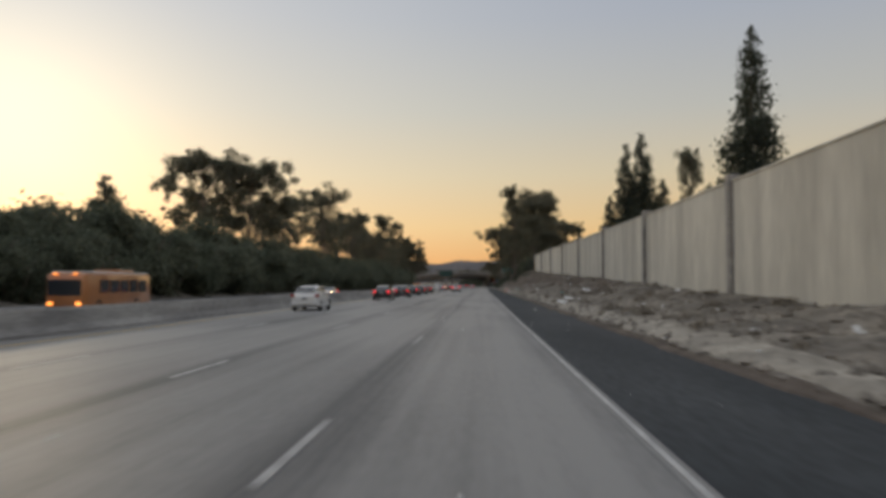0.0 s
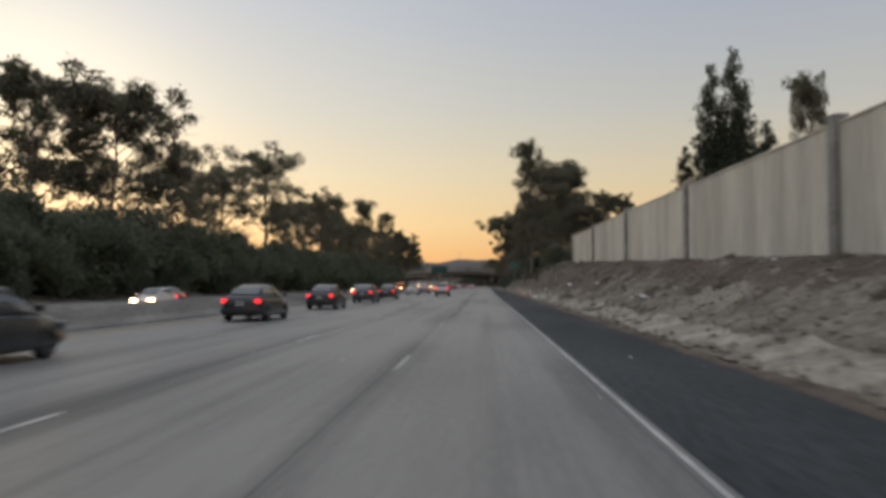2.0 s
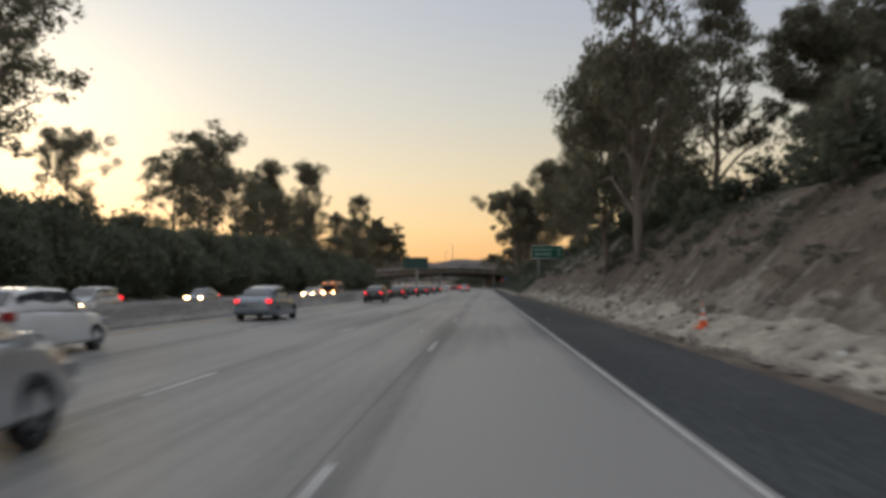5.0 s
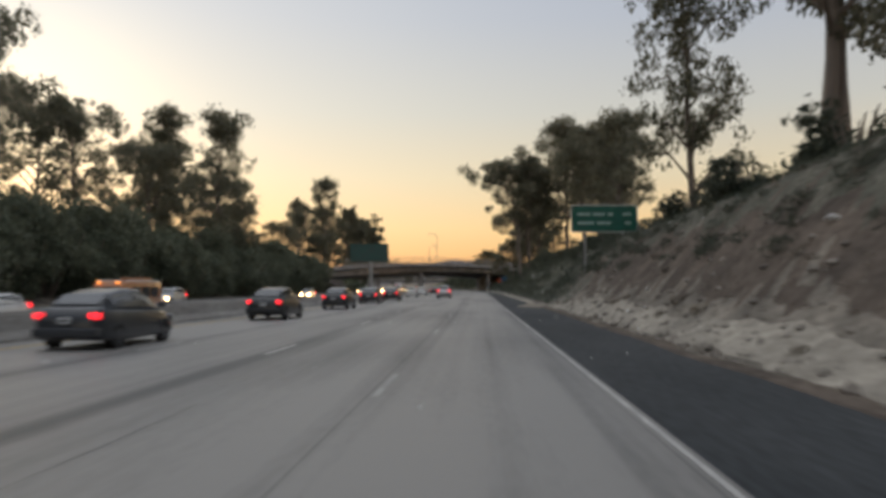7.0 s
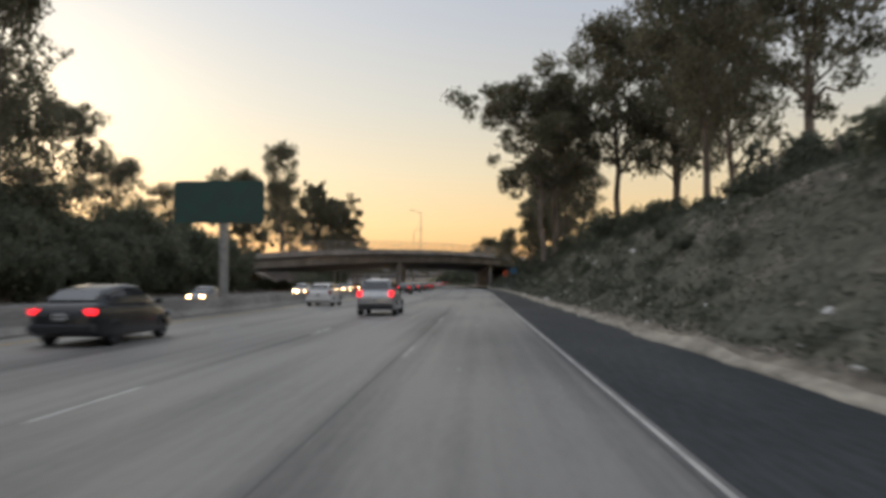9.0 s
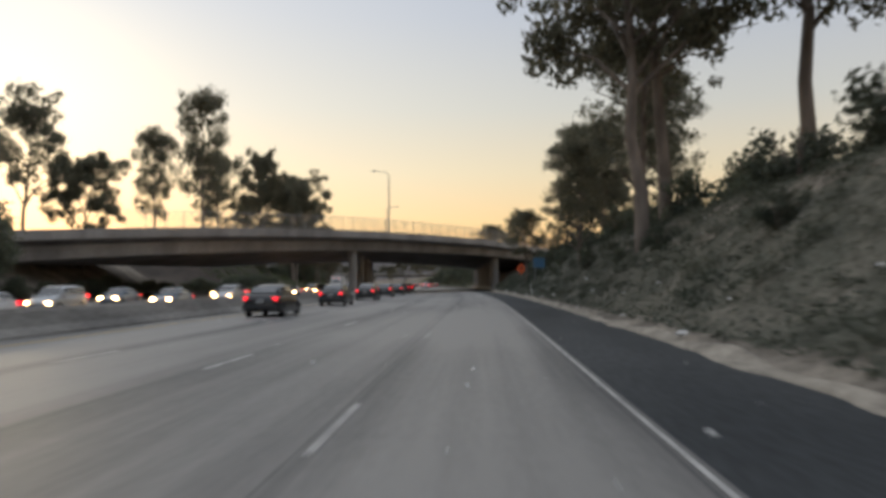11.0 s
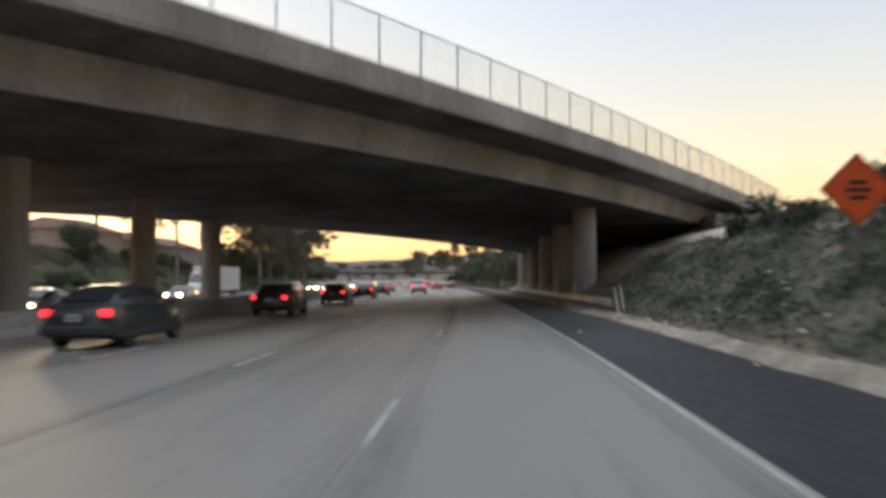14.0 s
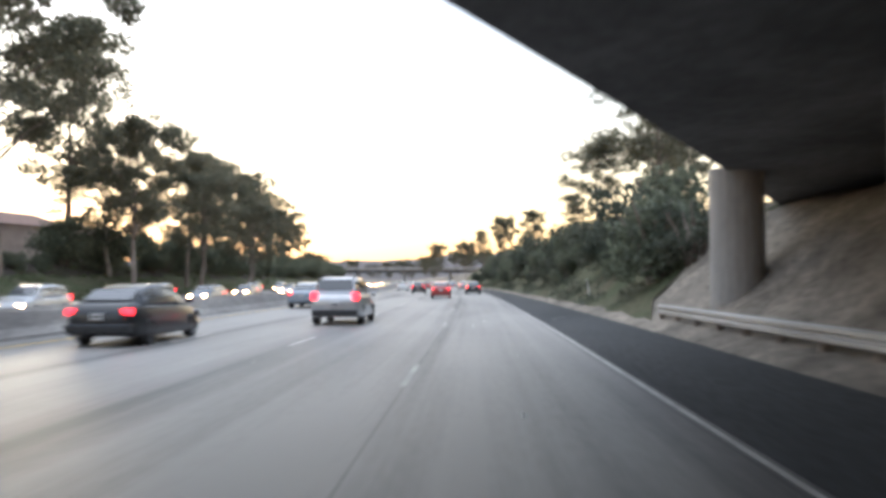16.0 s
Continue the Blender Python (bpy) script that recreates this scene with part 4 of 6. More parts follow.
RIGHT_TREES = [
    (10.4, 207, 25.2, "spire", 0.66), (15.7, 210, 15, "spire", 0.85), (20.2, 203, 9.5, "round", 1.0), (9.7, 214, 13, "spire", 1.0), (24.2, 206, 11, "round", 0.9),
    (34.6, 178, 29, "fir", 0.95), (38.5, 180, 32, "fir", 0.9), (43.5, 181, 21, "fir", 1.2), (31.0, 179, 17, "fir", 1.2), (50.6, 182, 26, "gum", 0.5), (28.5, 80, 26, "fir", 0.9),
    (18.3, 262, 25, "gum", 0.9), (21.9, 268, 27, "gum", 1.0), (15.9, 275, 20, "spire", 0.7), (24.8, 256, 24, "spire", 1.0), (20.7, 250, 12, "spire", 1.0),
    (24.9, 409, 34, "gum", 0.9), (15.9, 409, 23, "airy", 1.1), (31.9, 402, 31, "gum", 1.0), (19.3, 469, 18.5, "gum", 1.0), (20.2, 438, 20, "gum", 1.0), (16.1, 418, 19, "gum", 0.85), (13.5, 405, 26, "weep", 0.95), (13.2, 428, 11, "spire", 1.0), (33.0, 410, 26, "gum", 1.0),
    (20.1, 350, 19, "gum", 0.9), (23.9, 342, 22, "gum", 1.0), (27.5, 366, 22, "gum", 0.9),
    (11.4, 467, 9.5, "gum", 1.15), (17.3, 456, 14, "gum", 1.0), (20.8, 460, 17, "gum", 1.0), (25.8, 452, 20, "gum", 1.0), (17.9, 474, 9, "gum", 1.1), (23.9, 478, 12, "round", 0.9),
    (9.2, 592, 13, "gum", 1.2), (5.5, 606, 10, "gum", 1.2), (17.7, 590, 16, "gum", 0.9), (11.5, 607, 13, "gum", 0.9), (15.5, 622, 12, "round", 0.8), (5.5, 640, 9, "spire", 1.2), (-0.6, 668, 9, "gum", 1.1), (-6.6, 700, 10, "round", 0.7),
    (-14.6, 745, 12, "spire", 1.0), (-24.7, 800, 12, "round", 0.8), (-39.2, 835, 15, "round", 0.55), (-48.7, 880, 12, "round", 0.7),
]


def build_trees():
    r = random.Random(5)
    sets = {"gum": (GUMS, 23.6), "weep": (WEEP, 24), "airy": (AIRY, 23.6), "round": (ROUND, 24), "spire": (SPIRE, 24.5), "fir": (FIRS, 20)}
    text = {"gum": ("gum_tree", "tall gum tree with loose drooping leaf clumps", "tree"),
            "airy": ("gum_tree", "airy gum tree with the sunset sky showing through", "tree"),
            "round": ("broad_tree", "broad tree with a dense rounded dark crown", "tree"),
            "spire": ("slender_tree", "slender dark tree leafed almost to the ground", "tree"),
            "weep": ("gum_tree", "broad gum tree with hanging foliage above the grassy bank", "tree"),
            "fir": ("cypress_tree", "dark pointed cypress tree standing behind the road", "tree")}
    for side, rows_ in (("left", LEFT_TREES), ("right", RIGHT_TREES)):
        for i, (x, y, h, kind, wide) in enumerate(rows_):
            pairs, native = sets[kind]
            plant(pairs[(i + int(y)) % len(pairs)], native, x, y, h, *text[kind], group="trees along the freeway", turn=r.uniform(0, 360), wide=wide)
    for i in range(34):
        y = 915 + r.uniform(5, 110)
        x = -210 + 300 * (i + r.random()) / 34
        plant(ROUND[i % 2], 26, x, y, r.uniform(9, 15), *text["round"], group="trees along the freeway", turn=r.uniform(0, 360))
    # the dense hedge along the other carriageway
    y = 20.0
    while y < 900:
        if 428 < y < 548:
            yy = y + r.uniform(-1.2, 1.2)
            plant(SHRUBS[r.randrange(3)], 6, line_x(yy) + OPP - 3.2 + r.uniform(-0.6, 0.6), yy, r.uniform(1.6, 2.5), "hedge_shrub",
                  "low dark evergreen shrub growing beside the bridge", "shrub", "hedge shrubs", r.uniform(0, 360), stem="stem", leaf="foliage")
        else:
            for row, (du, hh) in enumerate(((-3.8, 6.3), (-8.5, 7.4))):
                if y > 548 and row == 0:
                    continue
                yy = y + r.uniform(-1.2, 1.2) + row * 2.0
                hgt = hh * r.uniform(0.75, 1.15) * (1.0 if y < 80 else 1.22 if y < 498 else 0.6 if y < 552 else 0.3 if y < 606 else 0.75)
                plant(SHRUBS[r.randrange(3)], 6, line_x(yy) + OPP + du + r.uniform(-0.8, 0.8), yy, hgt, "hedge_shrub",
                      "dense dark evergreen shrub of the roadside hedge", "shrub", "hedge shrubs", r.uniform(0, 360), stem="stem", leaf="foliage")
        y += r.uniform(4.2, 5.6) if y < 520 else r.uniform(6, 8)
    # shrubs on the embankment by the road
    for y0, y1, u0, u1, h0, h1, stp in ((176, 300, 10.5, 14.5, 1.6, 3.4, 3.2), (180, 235, 8.5, 11, 1.2, 3.2, 4.5), (300, 470, 10.5, 14, 1.6, 3.2, 3.0), (300, 480, 6.2, 10, 0.6, 1.3, 6.0),
                                        (440, 500, 7.0, 12, 1.0, 2.4, 2.6), (562, 720, 5.4, 9.5, 1.6, 4.0, 2.3)):
        y = y0
        while y < y1:
            u = r.uniform(u0, u1)
            plant(BUSHES[r.randrange(3)], 2.2, line_x(y) + u, y, r.uniform(h0, h1), "bush", "scrubby grey-green bush on the embankment", "bush", "embankment bushes",
                  r.uniform(0, 360), stem="stem", leaf="foliage")
            y += stp * r.uniform(0.6, 1.4)


build_trees()


def scatter(name, label, y0, y1, u0, u1, count, size, material, seed, lift=0.05, clump=0.0):
    """Leaves, twigs and dry litter lying over the ground."""
    rng = np.random.default_rng(seed)
    n0 = count
    ys = rng.uniform(y0, y1, n0)
    us = rng.uniform(u0, u1, n0)
    if clump:
        keep = [noise.noise((u * 0.45, y * 0.3, seed)) > clump * rng.uniform(-0.5, 1.0) for u, y in zip(us, ys)]
        ys, us = ys[keep], us[keep]
    c = np.array([(line_x(y) + u, y, ground_z(u, y) + lift * rng.random()) for u, y in zip(us, ys)])
    n = len(c)
    a = rng.normal(size=(n, 3))
    a[:, 2] *= 0.35
    a /= np.linalg.norm(a, axis=1, keepdims=True)
    b = np.cross(a, rng.normal(size=(n, 3)) * 0.35 + np.array((-0.3, 0, 1.0)))
    b /= np.linalg.norm(b, axis=1, keepdims=True) + 1e-9
    s = size * rng.uniform(0.4, 1.5, n)[:, None]
    v = np.stack([c - a * s, c + b * s * 0.4, c + a * s, c - b * s * 0.4], 1).reshape(-1, 3)
    ob = data_object(name, v.tolist(), np.arange(n * 4).reshape(-1, 4).tolist(), material)
    tagged(ob, label, "ground cover", kind="stuff")


scatter("dry_litter", "dry leaves and twigs littering the dirt slope", 0, 300, 3.1, 9, 34000, 0.07, M["dry"], 3)
scatter("ivy_cover", "dusty green ivy covering the embankment", 286, 508, 3.55, 15, 190000, 0.08, M["ivy"], 4, 0.18)
scatter("dry_litter", "dry leaves and stalks among the ivy", 284, 508, 3.6, 15, 9000, 0.07, M["dry"], 14, 0.2)
scatter("ivy_cover", "dusty green ivy covering the embankment top", 160, 290, 7.5, 15, 60000, 0.09, M["ivy"], 5, 0.25, 0.2)
scatter("weed_cover", "low green weeds beyond the bridge", 564, 760, 3.3, 14, 40000, 0.12, M["ivy"], 6, 0.25, 0.2)
scatter("weed_cover", "low green weeds along the other carriageway", 498, 800, -56, OPP - 0.6, 110000, 0.16, M["grass"], 7, 0.3, 0.2)


def scrub(name, label, y0, y1, u0, u1, clumps, leaves, size, material, seed, r0=0.3, r1=0.9):
    """Low scrub: many small leafy clumps that hug the slope."""
    r = random.Random(seed)
    blobs = []
    for i in range(clumps):
        y, u = r.uniform(y0, y1), r.uniform(u0, u1)
        s = r.uniform(r0, r1)
        blobs.append(((line_x(y) + u, y, ground_z(u, y) + s * 0.15), (s, s, s * r.uniform(0.35, 0.6))))
    ob = new(name, cloud_mesh(name, blobs, leaves, size, seed, material))
    tagged(ob, label, "ground cover", kind="stuff")


scrub("low_scrub", "low grey-green scrub and ivy on the embankment", 286, 505, 4.3, 14, 1000, 130000, 0.075, M["ivy"], 71)
scrub("low_scrub", "grey-green weeds along the slope top", 178, 290, 6.4, 14, 520, 70000, 0.07, M["ivy"], 72, 0.25, 0.7)
scrub("dry_weeds", "dry straw-coloured weeds on the dirt slope", 0, 290, 3.8, 9.5, 260, 26000, 0.06, M["dry"], 73, 0.15, 0.45)
scrub("low_scrub", "green scrub on the bank of the other carriageway", 498, 720, -62, OPP - 1.0, 500, 70000, 0.11, M["grass"], 74, 0.4, 1.1)
scrub("low_scrub", "green scrub beside the shoulder beyond the bridge", 566, 720, 4.0, 14, 350, 50000, 0.09, M["ivy"], 75, 0.4, 1.0)


def clods(count, seed):
    """Lumps of dry earth and small stones on the slope."""
    rng = np.random.default_rng(seed)
    base = np.array([(1, 0, 0), (-1, 0, 0), (0, 1, 0), (0, -1, 0), (0, 0, 1), (0, 0, -1)], float)
    tri = np.array([(0, 2, 4), (2, 1, 4), (1, 3, 4), (3, 0, 4), (2, 0, 5), (1, 2, 5), (3, 1, 5), (0, 3, 5)])
    verts, faces = [], []
    for i in range(count):
        y, u = rng.uniform(-5, 300), 3.15 + 6.6 * rng.random() ** 2.2
        s = 0.03 + 0.16 * rng.random() ** 3
        v = base * rng.uniform(0.6, 1.3, (6, 3)) * s * np.array((1, 1.3, 0.7))
        verts.append(v + np.array((line_x(y) + u, y, ground_z(u, y) + s * 0.25)))
        faces.append(tri + 6 * i)
    ob = data_object("earth_clods", np.concatenate(verts).tolist(), np.concatenate(faces).tolist(), M["clod"])
    tagged(ob, "loose clods of dry earth on the slope", "ground cover", kind="stuff")


clods(7000, 81)


def soil_sheet(name, label, y0, y1, u0, u1, height, material, seed, ragged=0.35, n=8, over=0.015):
    """A thin uneven layer of soil spread over the ground, its edges ragged and feathered into it."""
    verts, faces = [], []
    ys = np.arange(y0, y1 + 0.1, 0.7)
    for y in ys:
        y = float(y)
        end = min(1.0, (y - y0) / 6 + 0.05, (y1 - y) / 6 + 0.05)
        a = u0 + ragged * noise.noise((y * 0.35, seed, 0.3)) + ragged * 0.5 * noise.noise((y * 1.1, seed, 2.3))
        b = u1 + ragged * 1.6 * noise.noise((y * 0.28, seed, 7.3))
        for j in range(n + 1):
            f = j / n
            u = a + (b - a) * f
            near_end = max(0.0, 1 - min(y - y0, y1 - y) / 14)
            yy = y + near_end * (9.0 * noise.noise((u * 0.55, seed, 5.5)) + 4.0 * noise.noise((u * 1.7, seed, 8.5)))
            h = height * end * math.sin(math.pi * f) ** 0.5 * (0.55 + 0.9 * abs(noise.noise((u * 1.3, yy * 0.5, seed))))
            lift = -0.05 if j in (0, n) else over
            base = max(ground_z(u, yy), -0.004 if u < 3.0 else -1.0)
            verts.append((line_x(yy) + u, yy, base + lift + h))
    for i in range(len(ys) - 1):
        for j in range(n):
            q = i * (n + 1) + j
            faces.append((q, q + 1, q + n + 2, q + n + 1))
    tagged(data_object(name, verts, faces, material, smooth=True), label, "ground cover", kind="stuff")


soil_sheet("dirt_band", "pale dusty dirt band along the foot of the slope", -20, 286, 3.15, 4.8, 0.05, M["pale_dirt"], 3.0, 0.3)
soil_sheet("leaf_mould", "dark leaf mould under the ivy on the embankment", 280, 509, 3.7, 15.5, 0.04, M["mould"], 5.0, 0.5)
soil_sheet("dirt_band", "narrow pale strip of dust between shoulder and ivy", 284, 500, 2.85, 3.4, 0.06, M["pale_dirt"], 7.0, 0.3)


def build_dirt_spill():
    """A flat tongue of dirt washed down the slope and out over the shoulder."""
    verts, faces, n = [], [], 10
    ys = np.arange(284.9, 301.0, 0.25)
    for y in ys:
        y = float(y)
        a = float(np.interp(y, (284.9, 285.6, 286.4, 288.2, 291, 295, 301), (2.7, 1.5, 0.98, 1.0, 1.5, 2.1, 2.9)))
        a += 0.10 * noise.noise((y * 1.3, 9.0, 0.3)) + 0.05 * noise.noise((y * 4.0, 9.0, 2.3))
        for j in range(n + 1):
            f = j / n
            u = a + (3.5 - a) * f
            h = 0.045 * math.sin(math.pi * f) ** 0.5 * (0.6 + 0.8 * abs(noise.noise((u * 2.0, y * 0.9, 9.0))))
            verts.append((line_x(y) + u, y, max(ground_z(u, y), -0.004) + (-0.02 if j in (0, n) else 0.012) + h))
    for i in range(len(ys) - 1):
        for j in range(n):
            q = i * (n + 1) + j
            faces.append((q, q + 1, q + n + 2, q + n + 1))
    tagged(data_object("dirt_spill", verts, faces, M["spill"], smooth=True), "tongue of tan dirt washed over the asphalt shoulder", "ground cover", kind="stuff")


build_dirt_spill()
soil_sheet("brown_soil", "bare brown soil along the upper slope", 60, 120, 6.4, 15.5, 0.04, M["brown_soil"], 13.0, 0.8)
soil_sheet("brown_soil", "dark brown soil covering the embankment slope", 112, 286, 4.9, 15.5, 0.05, M["brown_soil"], 15.0, 0.7, 12)
soil_sheet("leaf_mould", "dark leaf mould among weeds on the upper slope", 206, 284, 7.2, 15.5, 0.03, M["mould"], 23.0, 1.2, 10, 0.075)
soil_sheet("bank_turf", "rough green turf at the foot of the bank of the other carriageway", 506, 790, OPP - 7.0, OPP - 0.9, 0.08, M["turf"], 17.0, 0.9, 8, 0.16)
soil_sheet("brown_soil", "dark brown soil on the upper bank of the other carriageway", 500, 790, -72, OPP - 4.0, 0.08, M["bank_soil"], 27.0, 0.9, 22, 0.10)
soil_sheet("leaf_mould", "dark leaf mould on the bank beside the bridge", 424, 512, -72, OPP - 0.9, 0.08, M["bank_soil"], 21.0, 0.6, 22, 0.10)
soil_sheet("bank_turf", "rough green turf beside the shoulder beyond the bridge", 560, 790, 3.3, 24, 0.05, M["turf"], 19.0, 0.3, 16, 0.04)
soil_sheet("edge_crumble", "brown dirt crumbled over the edge of the asphalt", -20, 284, 2.75, 3.2, 0.03, M["brown_soil"], 11.0, 0.16)


# ---- guard rail, signs, lamps ----
def build_guard_rail(y0, y1, u, label):
    g = thing("guard_rail", label, "guard rail")
    prof = [(0.0, 0.42), (-0.07, 0.46), (-0.07, 0.53), (0.0, 0.57), (0.0, 0.60), (-0.07, 0.64), (-0.07, 0.71), (0.0, 0.75), (0.012, 0.75), (0.012, 0.42)]
    bm = bmesh.new()
    ys = np.arange(y0, y1 + 0.1, 2.0)
    rings = [[bm.verts.new((line_x(float(y)) + u + a, float(y), b)) for a, b in prof] for y in ys]
    k = len(prof)
    for r0, r1 in zip(rings, rings[1:]):
        for j in range(k):
            bm.faces.new((r0[j], r1[j], r1[(j + 1) % k], r0[(j + 1) % k]))
    bm.faces.new(rings[0])
    bm.faces.new(rings[-1][::-1])
    bmesh.ops.recalc_face_normals(bm, faces=bm.faces[:])
    part("rail", bm, M["rail"], g, "pale weathered steel rail")
    for y in ys:
        part("post", box(-0.08, 0.08, -0.1, 0.1, -0.35, 0.72, 0.01), M["bark"], g).matrix_basis = pose(line_x(float(y)) + u + 0.11, float(y), 0)


build_guard_rail(496, 557, 3.75, "pale steel guard rail in front of the bridge columns")
# low concrete kerb behind the rail
ribbon("kerb", [(4.15, -0.1), (4.15, 0.34), (4.42, 0.36), (4.42, -0.1)], 494, 572, 2, M["column"], "pale concrete kerb in front of the columns", "kerb", uv=False)


def panel_sign(name, label, x0, x1, y, z0, z1, face, posts, bars, group="", ground=None, rim=True, back="steel"):
    s = thing(name, label, "road sign", group)
    s.location = ((x0 + x1) / 2, y, 0)
    w, h, zc = (x1 - x0) / 2, (z1 - z0) / 2, (z0 + z1) / 2
    # a rounded panel standing upright, facing -y
    def panel(hw, hh, r, ya, yb):
        bm = bmesh.new()
        ring = []
        for cx, cz, a0 in ((hw - r, hh - r, 0), (-hw + r, hh - r, 90), (-hw + r, -hh + r, 180), (hw - r, -hh + r, 270)):
            for k in range(5):
                a = radians(a0 + k * 22.5)
                ring.append((cx + math.cos(a) * r, cz + math.sin(a) * r))
        f = [bm.verts.new((px, ya, zc + pz)) for px, pz in ring]
        b = [bm.verts.new((px, yb, zc + pz)) for px, pz in ring]
        bm.faces.new(f)
        bm.faces.new(b[::-1])
        for i in range(len(ring)):
            bm.faces.new((f[i], b[i], b[(i + 1) % len(ring)], f[(i + 1) % len(ring)]))
        bmesh.ops.recalc_face_normals(bm, faces=bm.faces[:])
        return bm
    if rim:
        part("border", panel(w, h, 0.22, 0.0, 0.05), M["white"], s, "white border")
    part("panel", panel(w - (0.06 if rim else 0), h - (0.06 if rim else 0), 0.18, -0.006, 0.045), face, s)
    for bx0, bx1, bz0, bz1 in bars:
        part("text_bar", box(bx0 * w, bx1 * w, -0.013, -0.007, zc + bz0 * h, zc + bz1 * h), M["sign_text"], s, "pale line of lettering")
    for px, r, zb in posts:
        part("post", tube([(px, r + 0.12, zb), (px, r + 0.12, z1 - 0.15)], [r, r], 10), M["steel"], s, "grey steel post")
    for zz in (z0 + 0.3 * h, z1 - 0.3 * h):
        part("brace", box(-w + 0.1, w - 0.1, 0.052, 0.10, zz - 0.04, zz + 0.04), M["steel"], s)
    return s


panel_sign("guide_sign", "green freeway guide sign with white border on the embankment", 9.85, 15.15, 288, 5.9, 8.1, M["green"],
           ((-1.5, 0.11, ground_z(6.5, 288) - 0.5), (1.5, 0.11, ground_z(9.5, 288) - 0.5)),
           ((-0.80, -0.42, 0.22, 0.42), (-0.34, 0.02, 0.22, 0.42), (0.10, 0.26, 0.22, 0.42), (0.56, 0.80, 0.22, 0.42), (-0.80, -0.30, -0.42, -0.22), (-0.22, 0.20, -0.42, -0.22), (0.62, 0.80, -0.42, -0.22)))
panel_sign("median_guide_sign", "large green guide sign on one median post, shade in its colour", -16.25, -10.45, 342, 5.35, 8.05, M["green_shaded"],
           ((0.2, 0.32, -0.1),), (), rim=False)


def diamond_sign(x, y, z, size):
    zb = ground_z(x - line_x(y), y)
    s = thing("warning_sign", "orange diamond road-work warning sign on a post", "road sign")
    s.location = (x, y, 0)
    bm = bmesh.new()
    add_box(bm, -size / 2, size / 2, -0.01, 0.01, -size / 2, size / 2, 0.0)
    bmesh.ops.transform(bm, matrix=pose(0, 0, z, 0, 45, 0), verts=bm.verts[:])
    part("panel", bm, M["orange"], s)
    bm = bmesh.new()
    for k in range(4):
        add_box(bm, -size / 2 + 0.03, size / 2 - 0.03, -0.016, -0.011, size / 2 - 0.06, size / 2 - 0.035, m=pose(0, 0, 0, 0, 90 * k, 0))
    bmesh.ops.transform(bm, matrix=pose(0, 0, z, 0, 45, 0), verts=bm.verts[:])
    part("border", bm, M["trim"], s, "thin black border")
    for dz, w in ((0.16, 0.42), (-0.02, 0.6), (-0.2, 0.42)):
        part("text_bar", box(-w / 2, w / 2, -0.016, -0.011, z + dz - 0.05, z + dz + 0.05), M["trim"], s, "black line of lettering")
    part("post", box(-0.05, 0.05, 0.012, 0.10, zb - 0.5, z + size * 0.4, 0.008), M["bark"], s, "wooden post")
    return s


diamond_sign(11.6, 480.2, 3.7, 1.25)
panel_sign("service_sign", "small blue roadside sign beside the bridge", 11.28, 12.68, 454, 3.35, 4.55, M["blue"],
           ((-0.45, 0.05, 1.2), (0.45, 0.05, 1.6)), (), rim=False)


def street_lamp(x, y, z, height, arm, turn):
    s = thing("street_lamp", "grey steel street lamp with a curved arm on the bridge", "street lamp", "bridge lamps", at=pose(x, y, z, 0, 0, turn))
    part("base", box(-0.2, 0.2, -0.2, 0.2, -0.25, 0.12, 0.03), M["concrete"], s)
    part("pole", tube([(0, 0, 0.1), (0, 0, height * 0.6), (0, 0, height - 0.5), (-0.12, 0, height - 0.15), (-0.5, 0, height), (-arm + 0.3, 0, height + 0.22)],
                      [0.13, 0.10, 0.08, 0.07, 0.06, 0.045], 10), M["steel"], s)
    part("lamp_head", box(-arm - 0.35, -arm + 0.35, -0.14, 0.14, height + 0.14, height + 0.30, 0.05), M["steel"], s, "grey cobra-head lamp, unlit")
    return s


bp = bridge_point(-16.3, -1.0, 0)
street_lamp(bp.x, bp.y, bp.z - 0.9, 10.3, 2.3, 8)
bp = bridge_point(-29.5, BR_W + 0.6, 0)
street_lamp(bp.x, bp.y, bp.z - 0.9, 9.6, 2.3, 170)


def delineator(x, y):
    z = ground_z(x - line_x(y), y)
    d = thing("road_delineator", "white flexible delineator post beside the shoulder", "post", "delineators", at=pose(x, y, z, 4, -9, 0))
    part("post", box(-0.035, 0.035, -0.012, 0.012, -0.2, 1.15, 0.008), M["white"], d)
    part("reflector", box(-0.03, 0.03, -0.018, -0.013, 0.98, 1.08), M["plate"], d, "grey reflector strip")
    return d


for y, u in ((435.0, 3.6), (492.8, 3.45), (493.4, 3.80), (575.0, 4.4)):
    delineator(line_x(y) + u, y)


def traffic_cone(x, y, lean):
    c = thing("traffic_cone", "orange traffic cone with white collars on the dirt edge", "traffic cone", "traffic cones", at=pose(x, y, max(ground_z(x - line_x(y), y), -0.004) + 0.012, lean, -lean * 0.6, 20))
    part("base", box(-0.19, 0.19, -0.19, 0.19, 0.0, 0.035, 0.012), M["orange"], c)
    cuts = (0.033, 0.24, 0.36, 0.43, 0.60, 0.72)
    for k, (z0, z1) in enumerate(zip(cuts, cuts[1:])):
        r0, r1 = (0.145 - 0.155 * z / 0.80 for z in (z0, z1))
        part("collar" if k in (1, 3) else "body", tube([(0, 0, z0), (0, 0, z1)], [r0, r1], 18), M["white"] if k in (1, 3) else M["orange"], c, "white reflective collar" if k in (1, 3) else "", smooth=False)
    return c


for y, u, lean in ((154.0, 3.6, 3), (166.0, 3.4, -6), (183.0, 4.0, 4)):
    traffic_cone(line_x(y) + u, y, lean)


